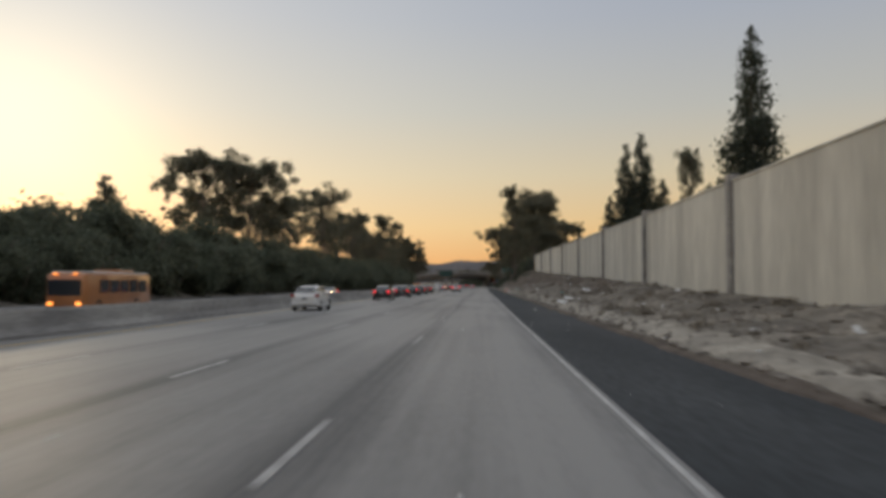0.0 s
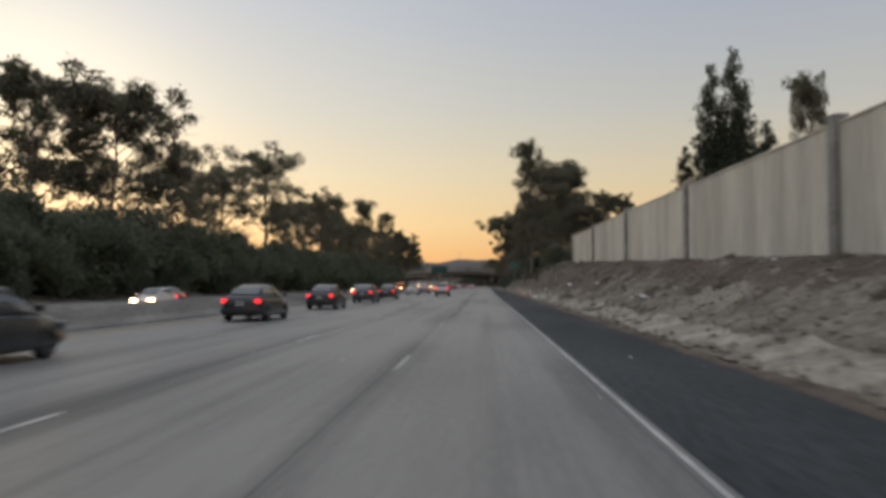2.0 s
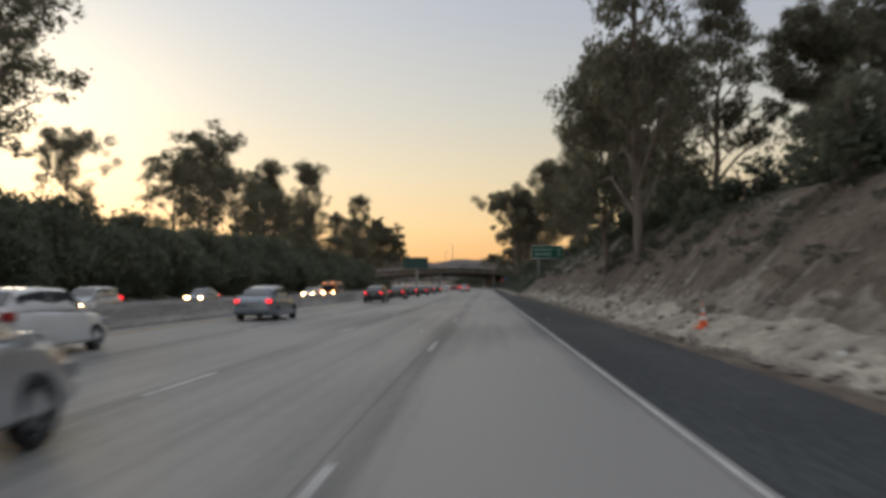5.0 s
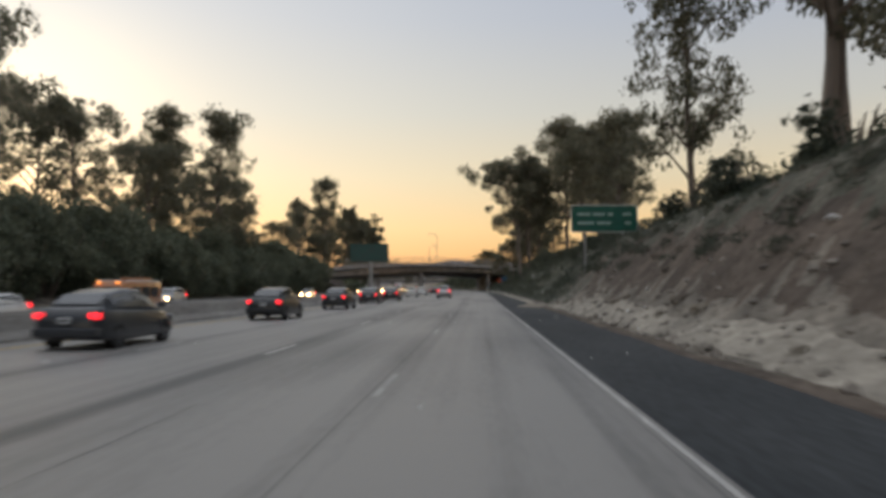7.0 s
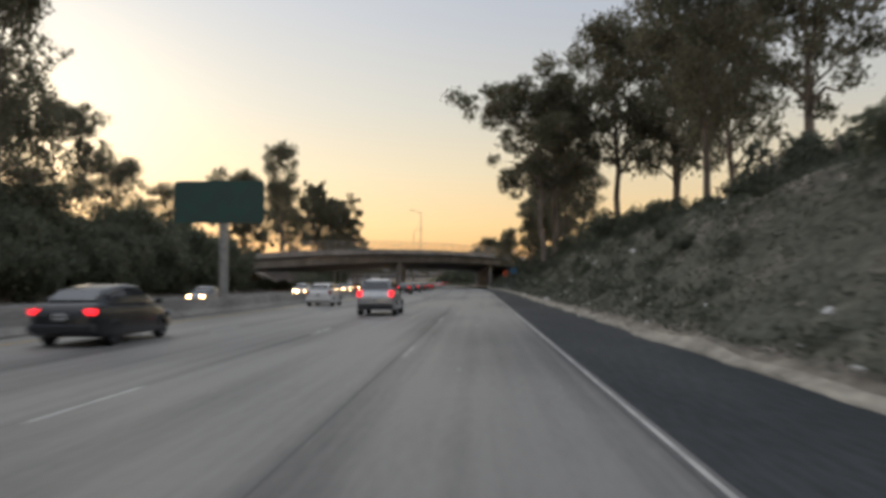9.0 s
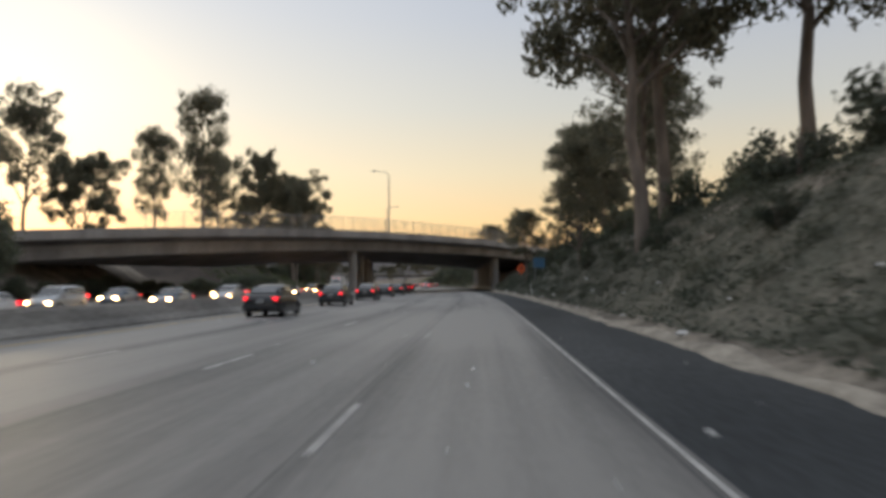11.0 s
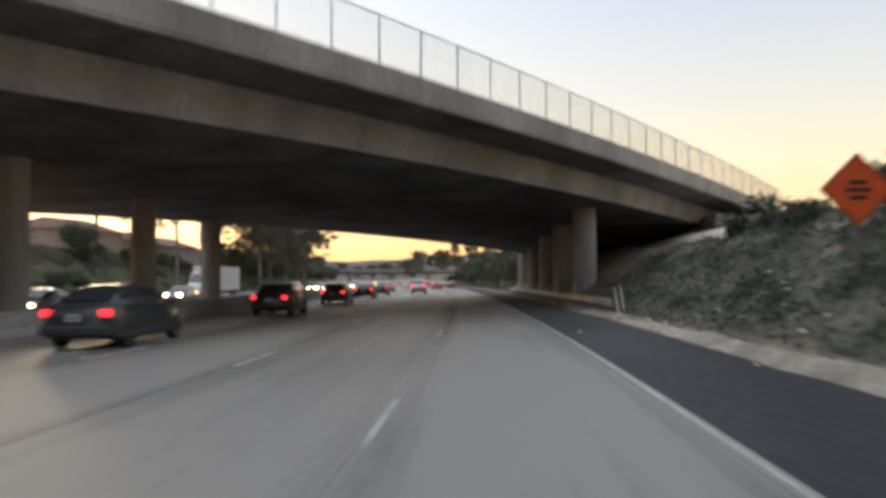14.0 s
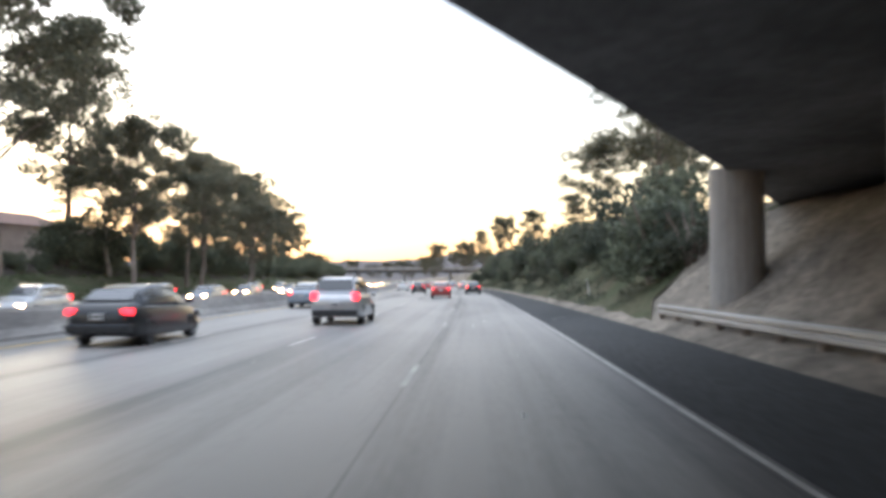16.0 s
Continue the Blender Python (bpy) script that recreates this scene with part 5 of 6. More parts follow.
# ---- hills and houses in the distance ----
def build_hills():
    verts, faces = [], []
    n = 90
    for i in range(n + 1):
        x = -1400 + 2800 * i / n
        h = 62 + 34 * noise.noise((x * 0.0032, 0, 3)) + 12 * noise.noise((x * 0.012, 0, 5)) + 22 * math.exp(-((x + 60) / 130) ** 2)
        for d, f in ((0, -0.02), (120, 0.55), (260, 0.85), (420, 1.0), (900, 0.7)):
            verts.append((x, 2150 + d + 60 * noise.noise((x * 0.01, d, 1)), h * f))
    for i in range(n):
        for j in range(4):
            a = i * 5 + j
            faces.append((a, a + 5, a + 6, a + 1))
    tagged(data_object("backdrop", verts, faces, M["hill"], smooth=True), "low hazy hills on the horizon", "hills", kind="structure")


build_hills()


def house(x, y, w, d, h, turn, z):
    s = thing("house", "low stucco house with a clay roof above the freeway", "house", "houses above the bank", at=pose(x, y, z, 0, 0, turn))
    part("wall", box(-w / 2, w / 2, -d / 2, d / 2, -1.5, h, 0.03), M["house"], s)
    bm = bmesh.new()
    o = 0.5
    vs = [bm.verts.new(p) for p in ((-w / 2 - o, -d / 2 - o, h + 0.002), (w / 2 + o, -d / 2 - o, h + 0.002), (w / 2 + o, d / 2 + o, h + 0.002), (-w / 2 - o, d / 2 + o, h + 0.002),
                                    (-w / 2 + d * 0.3, 0, h + d * 0.22), (w / 2 - d * 0.3, 0, h + d * 0.22))]
    for f in ((0, 1, 5, 4), (1, 2, 5), (2, 3, 4, 5), (3, 0, 4), (3, 2, 1, 0)):
        bm.faces.new([vs[i] for i in f])
    part("roof", bm, M["tile_roof"], s, "weathered brown clay roof")
    for k in range(3):
        cx = -w / 2 + w * (k + 0.5) / 3
        win = part("window", box(cx - 0.65, cx + 0.65, -d / 2 - 0.03, -d / 2 + 0.05, h * 0.4, h * 0.8, 0.01), M["white"], s)
        part("pane", box(cx - 0.56, cx + 0.56, -d / 2 - 0.045, -d / 2 - 0.031, h * 0.43, h * 0.77), M["pane"], win)
    return s


def far_overpass():
    s = thing("far_overpass", "distant grey concrete overpass crossing the freeway", "bridge")
    y = 905.0
    x0 = line_x(y)
    part("deck", box(x0 - 110, x0 + 70, y - 5, y + 5, 6.9, 7.6, 0.05), M["concrete"], s)
    part("girder", box(x0 - 110, x0 + 70, y - 4, y + 4, 5.6, 6.898, 0.05), M["soffit"], s)
    for yy in (y - 5, y + 4.7):
        part("parapet", box(x0 - 110, x0 + 70, yy, yy + 0.3, 7.602, 8.5, 0.03), M["concrete"], s)
    for u in (-62, -40, -16.7, 6):
        for yy in (y - 2.5, y + 2.5):
            part("column", tube([(x0 + u, yy, -0.2), (x0 + u, yy, 5.62)], [0.6, 0.6], 14), M["column"], s)


far_overpass()
for x, y, w, turn in ((-70.5, 585, 16, 80), (-73.8, 608, 15, 84), (-76.5, 632, 17, 82), (-82.6, 656, 15, 86)):
    house(x, y, w, 10, 4.6, turn + 180, ground_z(x - line_x(y), y) + 1.2)
house(-78, 200, 26, 14, 9.5, 75, 2.0)


# ---- vehicles ----
def ring_at(bm, y, zlo, zhi, hw, hw_top, r=0.10):
    """A rounded cross section of a car body."""
    pts = []
    for cx, cz, a0 in ((hw_top - r, zhi - r, 0), (-hw_top + r, zhi - r, 90), (-hw + r, zlo + r, 180), (hw - r, zlo + r, 270)):
        for k in range(4):
            a = radians(a0 + 30 * k)
            pts.append(bm.verts.new((cx + math.cos(a) * r, y, cz + math.sin(a) * r)))
    return pts


def loft(stations, r=0.1):
    bm = bmesh.new()
    rings = [ring_at(bm, y, zl, zh, hw, ht, min(r, (zh - zl) * 0.4)) for y, zl, zh, hw, ht in stations]
    for r0, r1 in zip(rings, rings[1:]):
        n = len(r0)
        for j in range(n):
            bm.faces.new((r0[j], r1[j], r1[(j + 1) % n], r0[(j + 1) % n]))
    bm.faces.new(rings[0])
    bm.faces.new(rings[-1][::-1])
    bmesh.ops.recalc_face_normals(bm, faces=bm.faces[:])
    return bm


SPECS = {
    "sedan": dict(body=[(-2.38, .42, .80, .66, .62), (-2.30, .30, .98, .80, .70), (-2.05, .24, 1.05, .90, .76), (-1.3, .20, 1.00, .91, .80), (0, .20, .96, .91, .82),
                        (1.0, .20, .94, .91, .80), (1.75, .22, .86, .88, .72), (2.2, .28, .74, .80, .64), (2.38, .40, .62, .66, .58)],
                  cabin=[(-1.98, .92, 1.04, .74, .64), (-1.30, .92, 1.36, .79, .59), (-0.75, .92, 1.47, .81, .59), (-0.15, .92, 1.51, .82, .60), (0.40, .92, 1.47, .81, .60), (1.32, .88, .97, .77, .67)],
                  wheels=(-1.42, 1.40), wr=.325, tail_z=(.74, .92), glass=(0.12, 0.86)),
    "suv": dict(body=[(-2.28, .48, .86, .74, .72), (-2.22, .34, 1.08, .86, .80), (-1.9, .27, 1.12, .92, .84), (-1.0, .25, 1.08, .93, .84), (0, .25, 1.06, .93, .84),
                      (1.0, .25, 1.04, .92, .82), (1.7, .27, .98, .90, .76), (2.15, .34, .84, .82, .70), (2.3, .45, .70, .70, .64)],
                cabin=[(-2.16, 1.00, 1.14, .78, .70), (-1.92, 1.00, 1.62, .80, .64), (-1.0, 1.00, 1.71, .82, .66), (0.1, 1.00, 1.69, .82, .66), (0.45, 1.0, 1.62, .81, .65), (1.25, .98, 1.07, .78, .68)],
                wheels=(-1.36, 1.34), wr=.36, tail_z=(.86, 1.16), glass=(0.14, 0.84)),
    "hatch": dict(body=[(-2.10, .42, .82, .68, .64), (-2.04, .30, .98, .80, .72), (-1.8, .24, 1.02, .86, .76), (-1.0, .20, .99, .88, .80), (0, .20, .96, .88, .80),
                        (1.0, .20, .92, .87, .78), (1.6, .22, .86, .84, .70), (2.0, .28, .72, .76, .62), (2.12, .40, .60, .62, .56)],
                  cabin=[(-1.95, .92, 1.04, .72, .62), (-1.55, .92, 1.40, .76, .58), (-0.7, .92, 1.49, .78, .60), (0.25, .92, 1.46, .78, .60), (1.15, .88, .97, .74, .64)],
                  wheels=(-1.28, 1.28), wr=.31, tail_z=(.78, 1.0), glass=(0.12, 0.86)),
}


def wheel_meshes(r):
    bm = bmesh.new()
    prof = [(-0.10, r * 0.66), (-0.11, r * 0.9), (-0.08, r), (0.08, r), (0.11, r * 0.9), (0.10, r * 0.66)]
    n = 20
    rings = [[bm.verts.new((x, math.cos(k * math.tau / n) * q, math.sin(k * math.tau / n) * q)) for x, q in prof] for k in range(n)]
    for k in range(n):
        for j in range(len(prof) - 1):
            bm.faces.new((rings[k][j], rings[k][j + 1], rings[(k + 1) % n][j + 1], rings[(k + 1) % n][j]))
    bmesh.ops.recalc_face_normals(bm, faces=bm.faces[:])
    tyre = bpy.data.meshes.new("tyre")
    bm.to_mesh(tyre)
    bm.free()
    tyre.materials.append(M["tyre"])
    bm = bmesh.new()
    add_tube(bm, [(-0.06, 0, 0), (0.06, 0, 0)], [r * 0.2, r * 0.2], 10)
    for k in range(5):
        add_box(bm, -0.05, 0.05, -0.035, 0.035, 0.0, r * 0.66, m=pose(0, 0, 0, 72 * k, 0, 0))
    for sgn in (-1, 1):
        add_tube(bm, [(sgn * 0.04, 0, 0), (sgn * 0.085, 0, 0)], [r * 0.68, r * 0.68], 18, caps=False)
    rim = bpy.data.meshes.new("rim")
    bm.to_mesh(rim)
    bm.free()
    rim.materials.append(M["rim"])
    return tyre, rim


WHEELS = {}


def add_wheels(car, ys, hw, r):
    if r not in WHEELS:
        WHEELS[r] = wheel_meshes(r)
    for y in ys:
        for sgn in (-1, 1):
            w = share("wheel", WHEELS[r][0], car, pose(sgn * (hw - 0.12), y, r))
            w["label"] = "black rubber tyre on an alloy rim"
            share("rim", WHEELS[r][1], w)


def build_car(kind, paint, label, category="car", group="cars in the traffic", roof_rack=False, lit=True, tail=True):
    sp = SPECS[kind]
    car = thing({"suv": "sport_utility_vehicle", "sedan": "sedan_car", "hatch": "hatchback_car"}[kind], label, category, group)
    part("body", loft(sp["body"]), paint, car, smooth=True)
    part("cabin", loft(sp["cabin"], 0.12), paint, car, smooth=True)
    cab = sp["cabin"]
    g0, g1 = sp["glass"]

    def at(y):
        ys = [c[0] for c in cab]
        return [float(np.interp(y, ys, [c[i] for c in cab])) for i in range(1, 5)]

    def edge(y, f, off):
        zl, zh, hw, ht = at(y)
        return (hw + (ht - hw) * f + off, y, zl + (zh - zl) * f)
    # side windows: front and rear door each side
    ya, yb = cab[1][0] - (cab[1][0] - cab[0][0]) * 0.25, cab[-2][0] + (cab[-1][0] - cab[-2][0]) * 0.62
    cuts = [ya, ya + (yb - ya) * 0.47, yb]
    for sgn in (-1, 1):
        for k in range(2):
            p, q = cuts[k] + 0.04, cuts[k + 1] - 0.04
            bm = bmesh.new()
            ring = [edge(p, g0, 0.012), edge(q, g0, 0.012)]
            ups = np.linspace(q, p, 6)
            ring += [edge(float(yy), g1, 0.012) for yy in ups]
            vs = [bm.verts.new((sgn * a, b, c)) for a, b, c in ring]
            bm.faces.new(vs if sgn > 0 else vs[::-1])
            r = bmesh.ops.extrude_face_region(bm, geom=bm.faces[:])
            bmesh.ops.translate(bm, vec=(-sgn * 0.03, 0, 0), verts=[v for v in r["geom"] if isinstance(v, bmesh.types.BMVert)])
            bmesh.ops.recalc_face_normals(bm, faces=bm.faces[:])
            part("side_window", bm, M["glass"], car, "dark tinted glass")
    # rear window and windscreen lie on the slopes between the first two and the last two sections
    for (y0, y1), name, push in (((cab[0][0], cab[1][0]), "rear_window", -1), ((cab[-1][0], cab[-2][0]), "windscreen", 1)):
        s0 = at(y0)
        s1 = at(y1)
        bm = bmesh.new()
        pts = []
        for f, sg in ((0.16, -1), (0.16, 1), (0.92, 1), (0.92, -1)):
            y = y0 + (y1 - y0) * f
            z = s0[1] + (s1[1] - s0[1]) * f
            w = (s0[3] + (s1[3] - s0[3]) * f) - 0.05
            pts.append((sg * w, y + push * 0.035, z + 0.035))
        vs = [bm.verts.new(p) for p in pts]
        bm.faces.new(vs)
        r = bmesh.ops.extrude_face_region(bm, geom=bm.faces[:])
        bmesh.ops.translate(bm, vec=(0, -push * 0.04, -0.03), verts=[v for v in r["geom"] if isinstance(v, bmesh.types.BMVert)])
        bmesh.ops.recalc_face_normals(bm, faces=bm.faces[:])
        part(name, bm, M["glass"], car, "dark glass")
    b = sp["body"]
    z0, z1 = sp["tail_z"]
    hw_t = 0.63 if kind == "sedan" else 0.69
    for sgn in (-1, 1):
        part("tail_lamp", box(sgn * (hw_t + 0.04) - 0.115, sgn * (hw_t + 0.04) + 0.115, b[1][0] - 0.06, b[1][0] + 0.14, z0 + 0.03, z1, 0.03), M["tail"] if tail else M["tail_off"], car, "lit red tail lamp" if tail else "unlit red tail lamp")
        part("headlamp", box(sgn * 0.58 - 0.18, sgn * 0.58 + 0.18, b[-2][0] - 0.02, b[-2][0] + 0.14, .56, .74, 0.03), M["head"] if lit else M["rim"], car, "lit headlamp")
        part("side_mirror", box(sgn * 0.97 - 0.09, sgn * 0.97 + 0.09, cab[-2][0] + 0.42, cab[-2][0] + 0.58, .98, 1.12, 0.03), paint, car)
    part("rear_bumper", box(-0.80, 0.80, b[0][0] - 0.04, b[0][0] + 0.22, .34, .56, 0.05), M["trim"] if kind == "suv" else paint, car)
    plate = part("number_plate", box(-0.16, 0.16, b[0][0] - 0.052, b[0][0] - 0.03, .66, .81, 0.004), M["plate"], car, "pale number plate")
    part("plate_bar", box(-0.12, 0.12, b[0][0] - 0.058, b[0][0] - 0.0525, .71, .76), M["trim"], plate)
    if roof_rack:
        for sgn in (-1, 1):
            part("roof_rail", tube([(sgn * 0.56, -1.7, 1.62), (sgn * 0.56, -1.4, 1.76), (sgn * 0.56, 0.0, 1.77), (sgn * 0.56, 0.3, 1.68)], [0.025] * 4, 6), M["trim"], car)
    add_wheels(car, sp["wheels"], b[3][3], sp["wr"])
    return car


def build_box_vehicle(name, label, category, length, width, height, paint, windows, lamp):
    v = thing(name, label, category)
    part("body", loft([(-length / 2, .45, height - 0.1, width / 2 - .05, width / 2 - .12), (-length / 2 + .15, .38, height, width / 2, width / 2 - .06),
                       (length / 2 - .9, .38, height, width / 2, width / 2 - .06), (length / 2 - .12, .38, height - .12, width / 2 - .04, width / 2 - .1), (length / 2, .5, height - .5, width / 2 - .1, width / 2 - .16)], 0.16), paint, v, smooth=True)
    part("windscreen", box(-width / 2 + .2, width / 2 - .2, length / 2 - .06, length / 2 + .03, height * .45, height * .82, 0.02), M["glass"], v, "dark glass")
    if windows:
        n = int(length / 1.35) - 1
        for sgn in (-1, 1):
            for k in range(n):
                y = -length / 2 + .8 + k * 1.35
                part("side_window", box(sgn * (width / 2) - .025, sgn * (width / 2) + .012, y, y + 1.1, height * .52, height * .82, 0.008), M["glass"], v, "dark glass")
    part("skirt", box(-width / 2 - .012, width / 2 + .012, -length / 2 + .2, length / 2 - .3, .30, .52, 0.02), M["trim"], v)
    for sgn in (-1, 1):
        part("headlamp", box(sgn * (width / 2 - .35) - .16, sgn * (width / 2 - .35) + .16, length / 2 - .04, length / 2 + .05, .60, .80, 0.03), lamp, v, "lit headlamp")
        part("tail_lamp", box(sgn * (width / 2 - .25) - .1, sgn * (width / 2 - .25) + .1, -length / 2 - .03, -length / 2 + .1, .8, 1.1, 0.02), M["tail"], v, "lit red tail lamp")
        part("marker_lamp", box(sgn * .6 - .12, sgn * .6 + .12, length / 2 - .12, length / 2 - .02, height - .16, height - .06, 0.02), M["amber"], v, "amber marker lamp")
    if windows:
        part("roof_panel", box(-width / 2 + .12, width / 2 - .12, -length / 2 + .25, length / 2 - .5, height - .03, height + .05, 0.03), M["white_paint"], v, "white roof panel")
    part("roof_unit", box(-.8, .8, -length * .3, -length * .05, height - .02, height + .22, 0.05), paint, v)
    add_wheels(v, (-length / 2 + 2.2, length / 2 - 1.8), width / 2 + .02, .47)
    return v


def put(car, lane_u, y, back=False):
    car.matrix_basis = pose(line_x(y) + lane_u, y, OPP_Z if back else 0.0, 0, 0, heading(y) + (180 if back else 0))
    return car


LANE_U = {1: -1.7, 2: -5.1, 3: -8.5, 4: -11.9}
OPP_U = {1: MED2 - 3.0, 2: MED2 - 6.4, 3: MED2 - 9.8, 4: MED2 - 13.2}

silver = put(build_car("suv", M["silver_paint"], "silver sport utility vehicle braking with lit tail lamps", roof_rack=True, lit=False), -7.2, 167.0)
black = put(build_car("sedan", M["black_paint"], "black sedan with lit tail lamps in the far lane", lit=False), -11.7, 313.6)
white = put(build_car("hatch", M["white_paint"], "white hatchback driving beside the median barrier", lit=False, tail=False), -12.1, 47.5)
blue = put(build_car("sedan", M["grey_paint"], "grey-blue sedan following the lane by the barrier", lit=False), -12.0, 196.0)
# added repeats of the single silver car and black sedan, set from camera positions
for u, y in ((-6.6, 331), (-7.4, 558)):
    put(copy_thing(silver, Matrix()), u, y)
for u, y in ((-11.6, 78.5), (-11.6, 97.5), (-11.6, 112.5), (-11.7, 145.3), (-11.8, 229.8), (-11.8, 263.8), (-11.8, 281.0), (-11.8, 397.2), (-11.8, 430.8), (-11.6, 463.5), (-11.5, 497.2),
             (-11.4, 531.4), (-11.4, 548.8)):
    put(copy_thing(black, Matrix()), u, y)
# dark grey sedan and its copies are added stand-ins for the black sedan
dark = put(build_car("sedan", M["dark_paint"], "dark grey stand-in for the black sedan, tail lamps lit", lit=False), -11.7, 129.5)
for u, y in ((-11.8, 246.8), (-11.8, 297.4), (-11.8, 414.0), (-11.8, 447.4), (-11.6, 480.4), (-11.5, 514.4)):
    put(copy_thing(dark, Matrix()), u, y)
for u, y in ((-12.2, 178.0), (-12.2, 345.0), (-12.2, 366.0)):
    put(copy_thing(white, Matrix()), u, y)
put(copy_thing(blue, Matrix()), -12.4, 575)
red = put(build_car("sedan", M["red_paint"], "dark red sedan with lit tail lamps", lit=False), LANE_U[2], 600)
for lane, y in ((1, 622), (3, 628), (2, 640), (4, 650), (1, 664), (3, 676), (2, 690), (4, 698), (1, 720), (2, 735), (3, 728), (4, 750), (1, 772), (3, 785), (2, 800), (4, 820), (1, 840), (2, 860), (3, 872)):
    src = (red, blue, white, black)[(lane + int(y)) % 4]
    put(copy_thing(src, Matrix()), LANE_U[lane], y)
# oncoming traffic, headlamps lit
oncoming = [put(build_car("hatch", M["white_paint"], "pale hatchback with lit headlamps driving the other way"), OPP_U[1], 640, True),
            put(build_car("sedan", M["grey_paint"], "grey sedan with lit headlamps driving the other way"), OPP_U[2], 604, True),
            put(build_car("suv", M["silver_paint"], "silver sport utility vehicle with lit headlamps driving the other way"), OPP_U[3], 632, True)]
for lane, y, i in ((1, 118, 0), (2, 128, 1), (1, 205, 2), (2, 232, 1), (1, 262, 0), (3, 300, 2), (2, 345, 0), (1, 358, 1), (1, 432, 2), (2, 470, 1), (3, 452, 0), (1, 660, 2),
                   (1, 690, 0), (3, 704, 1), (2, 716, 2), (1, 730, 1), (3, 745, 0), (1, 762, 1), (2, 778, 2), (1, 800, 1), (2, 824, 0), (3, 838, 2), (1, 856, 1), (4, 665, 2), (1, 676, 1), (3, 684, 0), (2, 700, 1), (1, 710, 2), (4, 690, 0), (1, 500, 1), (1, 395, 0), (2, 408, 2), (1, 418, 1), (3, 424, 1), (2, 446, 0), (1, 460, 0), (1, 484, 2), (3, 489, 1), (2, 496, 2), (2, 530, 1), (1, 566, 2),
                   (1, 592, 1), (3, 598, 2), (2, 616, 1), (1, 624, 0)):
    put(copy_thing(oncoming[i], Matrix()), OPP_U[lane], y, back=True)
put(build_box_vehicle("bus", "orange and brown bus with a white roof in the other carriageway", "bus", 9.2, 2.45, 2.6, M["bus_paint"], True, M["amber"]), -26.4, 49.5, back=True)
put(build_box_vehicle("minibus", "orange minibus with a white roof and lit lamps", "minibus", 6.0, 2.1, 2.2, M["bus_paint"], True, M["head"]), -25.2, 277.0, back=True)


def build_truck():
    """A rigid truck: a cab with its own glass, a white box body behind it, three axles on a chassis."""
    v = thing("box_truck", "white box truck with lit headlamps in the other carriageway", "truck")
    part("chassis", box(-0.45, 0.45, -5.2, 5.3, 0.62, 0.86, 0.03), M["trim"], v, "black steel chassis")
    part("cargo_box", box(-1.25, 1.25, -5.3, 3.0, 0.95, 3.45, 0.04), M["white_paint"], v, "white cargo box")
    for z in (0.97, 3.40):
        for sgn in (-1, 1):
            part("box_rail", box(sgn * 1.255 - 0.02, sgn * 1.255 + 0.02, -5.28, 2.98, z - 0.05, z + 0.05), M["rim"], v, "bare metal edge rail")
    for k in range(7):
        for sgn in (-1, 1):
            part("box_rib", box(sgn * 1.256 - 0.012, sgn * 1.256 + 0.012, -4.6 + k * 1.2, -4.55 + k * 1.2, 1.03, 3.34), M["white_paint"], v)
    cab = part("cab", loft([(3.2, .55, 2.55, 1.12, 1.0), (3.35, .5, 2.75, 1.15, 1.0), (4.3, .5, 2.72, 1.15, 0.98), (4.95, .5, 1.75, 1.12, 1.0), (5.5, .5, 1.55, 1.05, 0.95), (5.62, .6, 1.4, .95, .85)], 0.12), M["white_paint"], v, "white cab", smooth=True)
    bm = bmesh.new()
    vs = [bm.verts.new(p) for p in ((-0.86, 4.96, 1.80), (0.86, 4.96, 1.80), (0.82, 4.40, 2.62), (-0.82, 4.40, 2.62))]
    bm.faces.new(vs)
    r = bmesh.ops.extrude_face_region(bm, geom=bm.faces[:])
    bmesh.ops.translate(bm, vec=(0, 0.04, 0.03), verts=[q for q in r["geom"] if isinstance(q, bmesh.types.BMVert)])
    bmesh.ops.recalc_face_normals(bm, faces=bm.faces[:])
    part("windscreen", bm, M["glass"], cab, "dark glass")
    for sgn in (-1, 1):
        part("side_window", box(sgn * 1.08 - 0.03, sgn * 1.08 + 0.03, 3.6, 4.45, 1.75, 2.4, 0.02), M["glass"], cab, "dark glass")
        part("headlamp", box(sgn * 0.75 - 0.16, sgn * 0.75 + 0.16, 5.52, 5.66, 0.78, 0.98, 0.03), M["head"], v, "lit headlamp")
        part("marker_lamp", box(sgn * 0.7 - 0.1, sgn * 0.7 + 0.1, 3.9, 4.0, 2.74, 2.82, 0.02), M["tail"], v, "red marker lamp")
        part("side_mirror", box(sgn * 1.36 - 0.1, sgn * 1.36 + 0.1, 4.55, 4.65, 1.75, 2.25, 0.03), M["trim"], v)
    part("bumper", box(-1.1, 1.1, 5.55, 5.75, 0.42, 0.66, 0.04), M["trim"], v, "black front bumper")
    add_wheels(v, (-4.0, -2.8, 4.5), 1.2, .47)
    return v


put(build_truck(), OPP_U[2], 540.0, back=True)


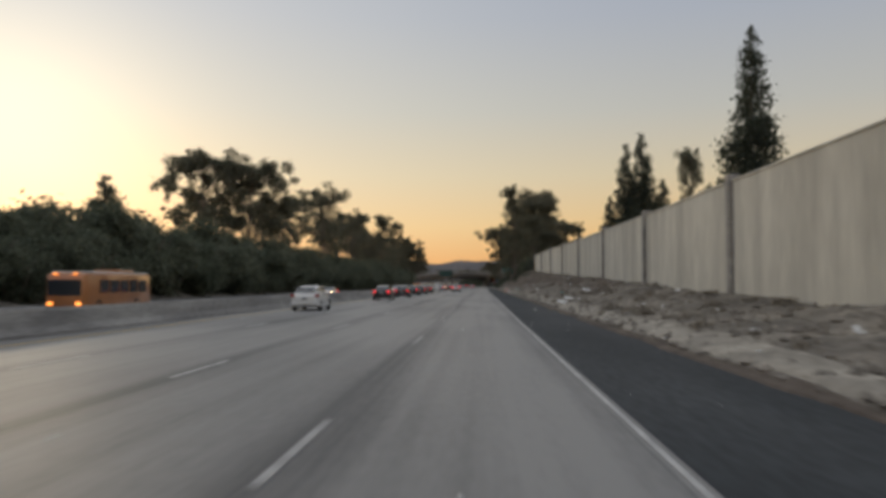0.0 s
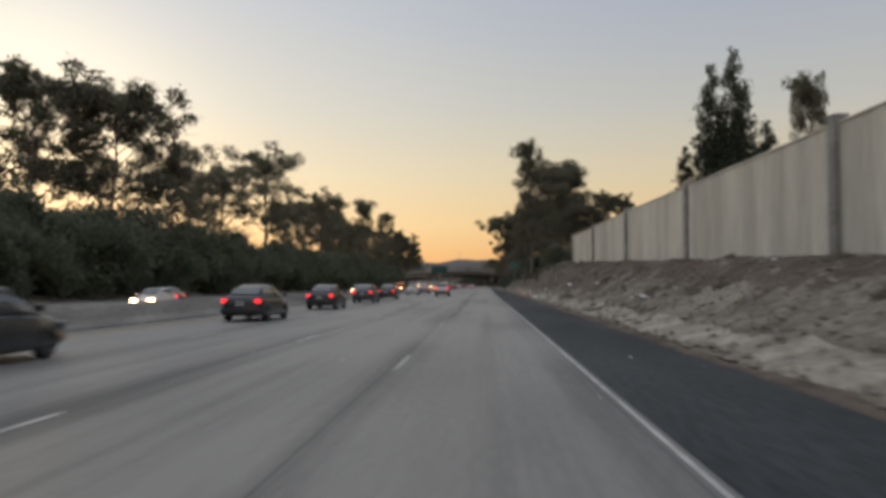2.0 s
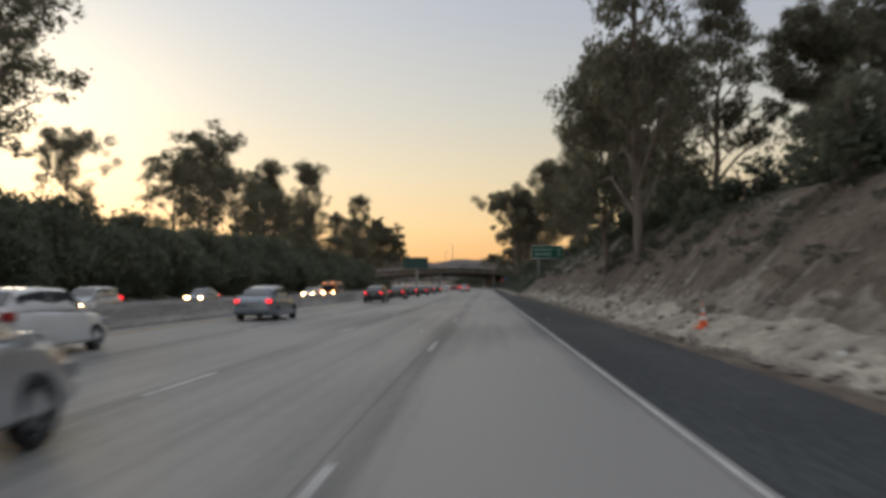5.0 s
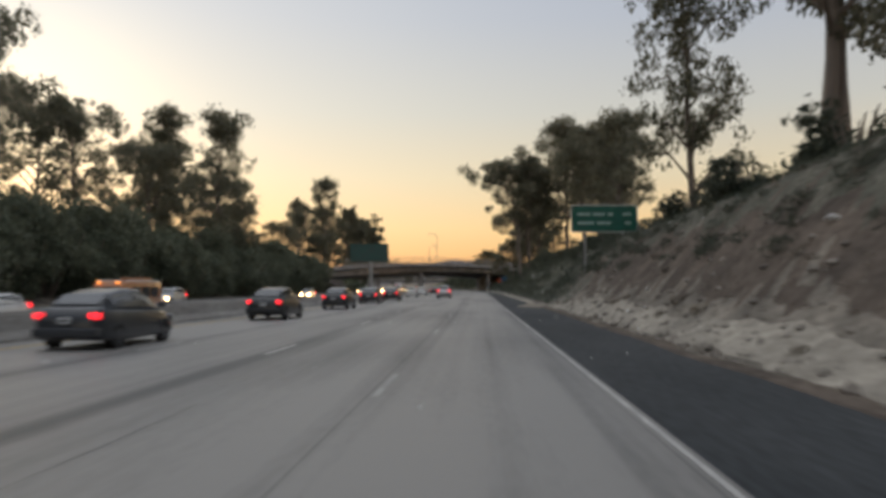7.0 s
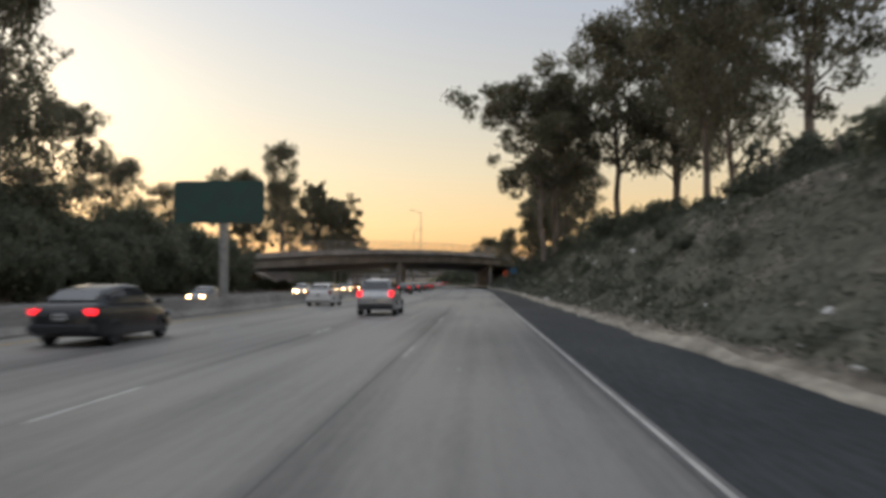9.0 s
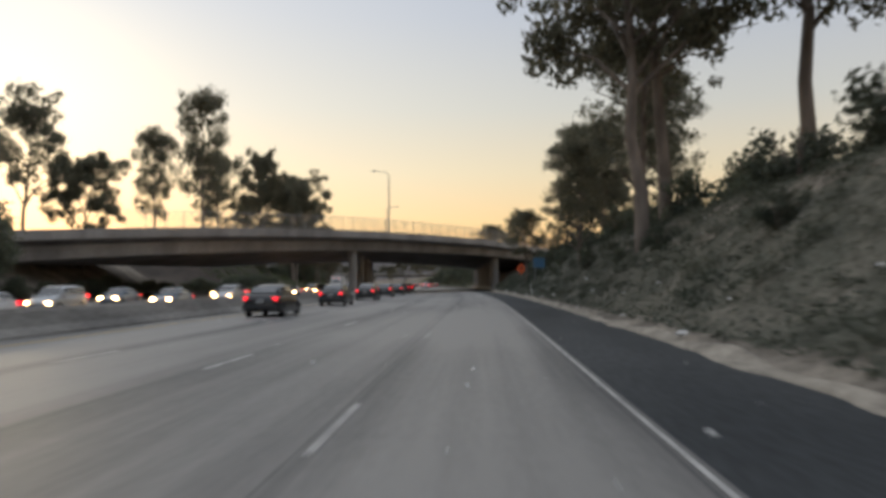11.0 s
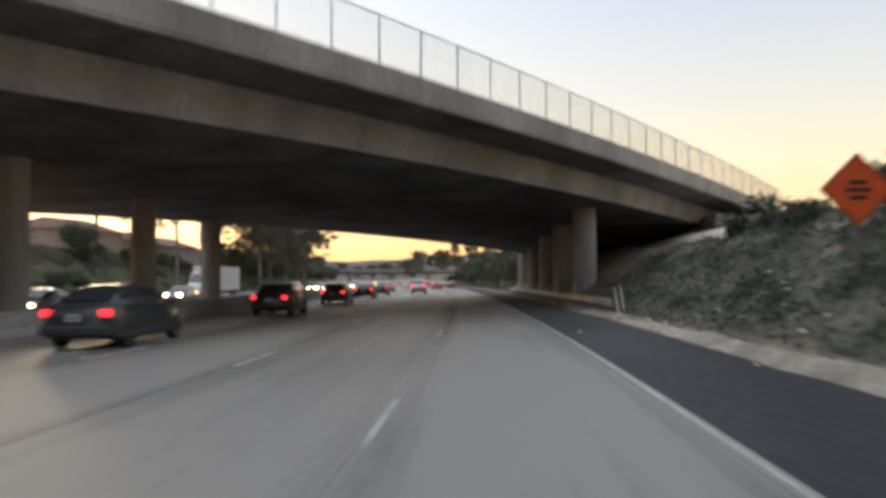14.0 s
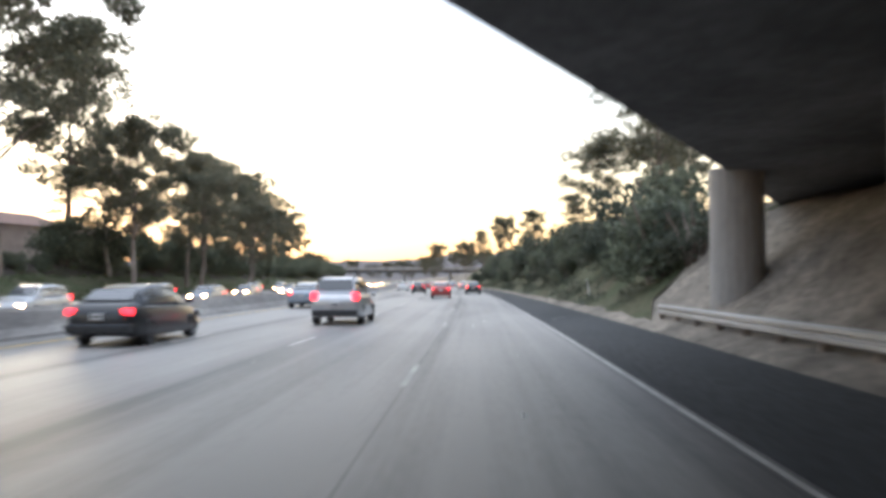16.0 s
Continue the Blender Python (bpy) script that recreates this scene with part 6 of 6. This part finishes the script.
# ---- litter ----
def build_litter():
    r = random.Random(9)
    me = {}
    for key, m in (("paper", "litter"), ("bag", "cyan")):
        bm = bmesh.new()
        bmesh.ops.create_icosphere(bm, subdivisions=2, radius=0.5)
        for v in bm.verts:
            v.co *= 0.7 + 0.6 * noise.noise(v.co * 2.3)
            v.co.z *= 0.45
        d = bpy.data.meshes.new(key)
        bm.to_mesh(d)
        bm.free()
        d.materials.append(M[m])
        me[key] = d
    for i in range(225):
        y = r.uniform(8, 500) if i < 150 else r.uniform(285, 480) if i < 190 else r.uniform(425, 490)
        u = 3.2 + 6.0 * r.random() ** 1.3
        s = r.uniform(0.08, 0.30) if r.random() < 0.85 else r.uniform(0.3, 0.55)
        ob = new("paper_litter", me["paper"])
        ob.matrix_basis = pose(line_x(y) + u, y, ground_z(u, y) + s * 0.12 + (0.14 if y > 285 else 0.05 if u < 5.0 else 0.02), r.uniform(-25, 25), r.uniform(-25, 25), r.uniform(0, 360)) @ Matrix.Diagonal((s, s * r.uniform(0.4, 1.0), s, 1))
        tagged(ob, "crumpled white litter lying on the embankment", "litter", "litter on the slope")
    for u, y, s in ((3.7, 146.5, 0.55), (3.5, 143.2, 0.5), (4.1, 54.0, 0.8), (5.0, 58.0, 0.8), (6.6, 61.0, 0.6), (5.2, 152.0, 0.4), (6.0, 134.0, 0.5), (5.6, 100.0, 0.5), (6.5, 120.0, 0.5)):
        ob = new("paper_litter", me["paper"])
        ob.matrix_basis = pose(line_x(y) + u, y, ground_z(u, y) + 0.13, 10, -14, r.uniform(0, 90)) @ Matrix.Diagonal((s, s * 1.6, s * 0.35, 1))
        tagged(ob, "large torn white sheet lying flat on the dirt", "litter", "litter on the slope")
    for u, y in ((5.6, 69.5), (4.8, 140)):
        ob = new("plastic_bag", me["bag"])
        ob.matrix_basis = pose(line_x(y) + u, y, ground_z(u, y) + 0.06, 10, 5, 40) @ Matrix.Diagonal((0.4, 0.5, 0.45, 1))
        tagged(ob, "crumpled cyan plastic bag lying on the dirt", "litter", "litter on the slope")


build_litter()
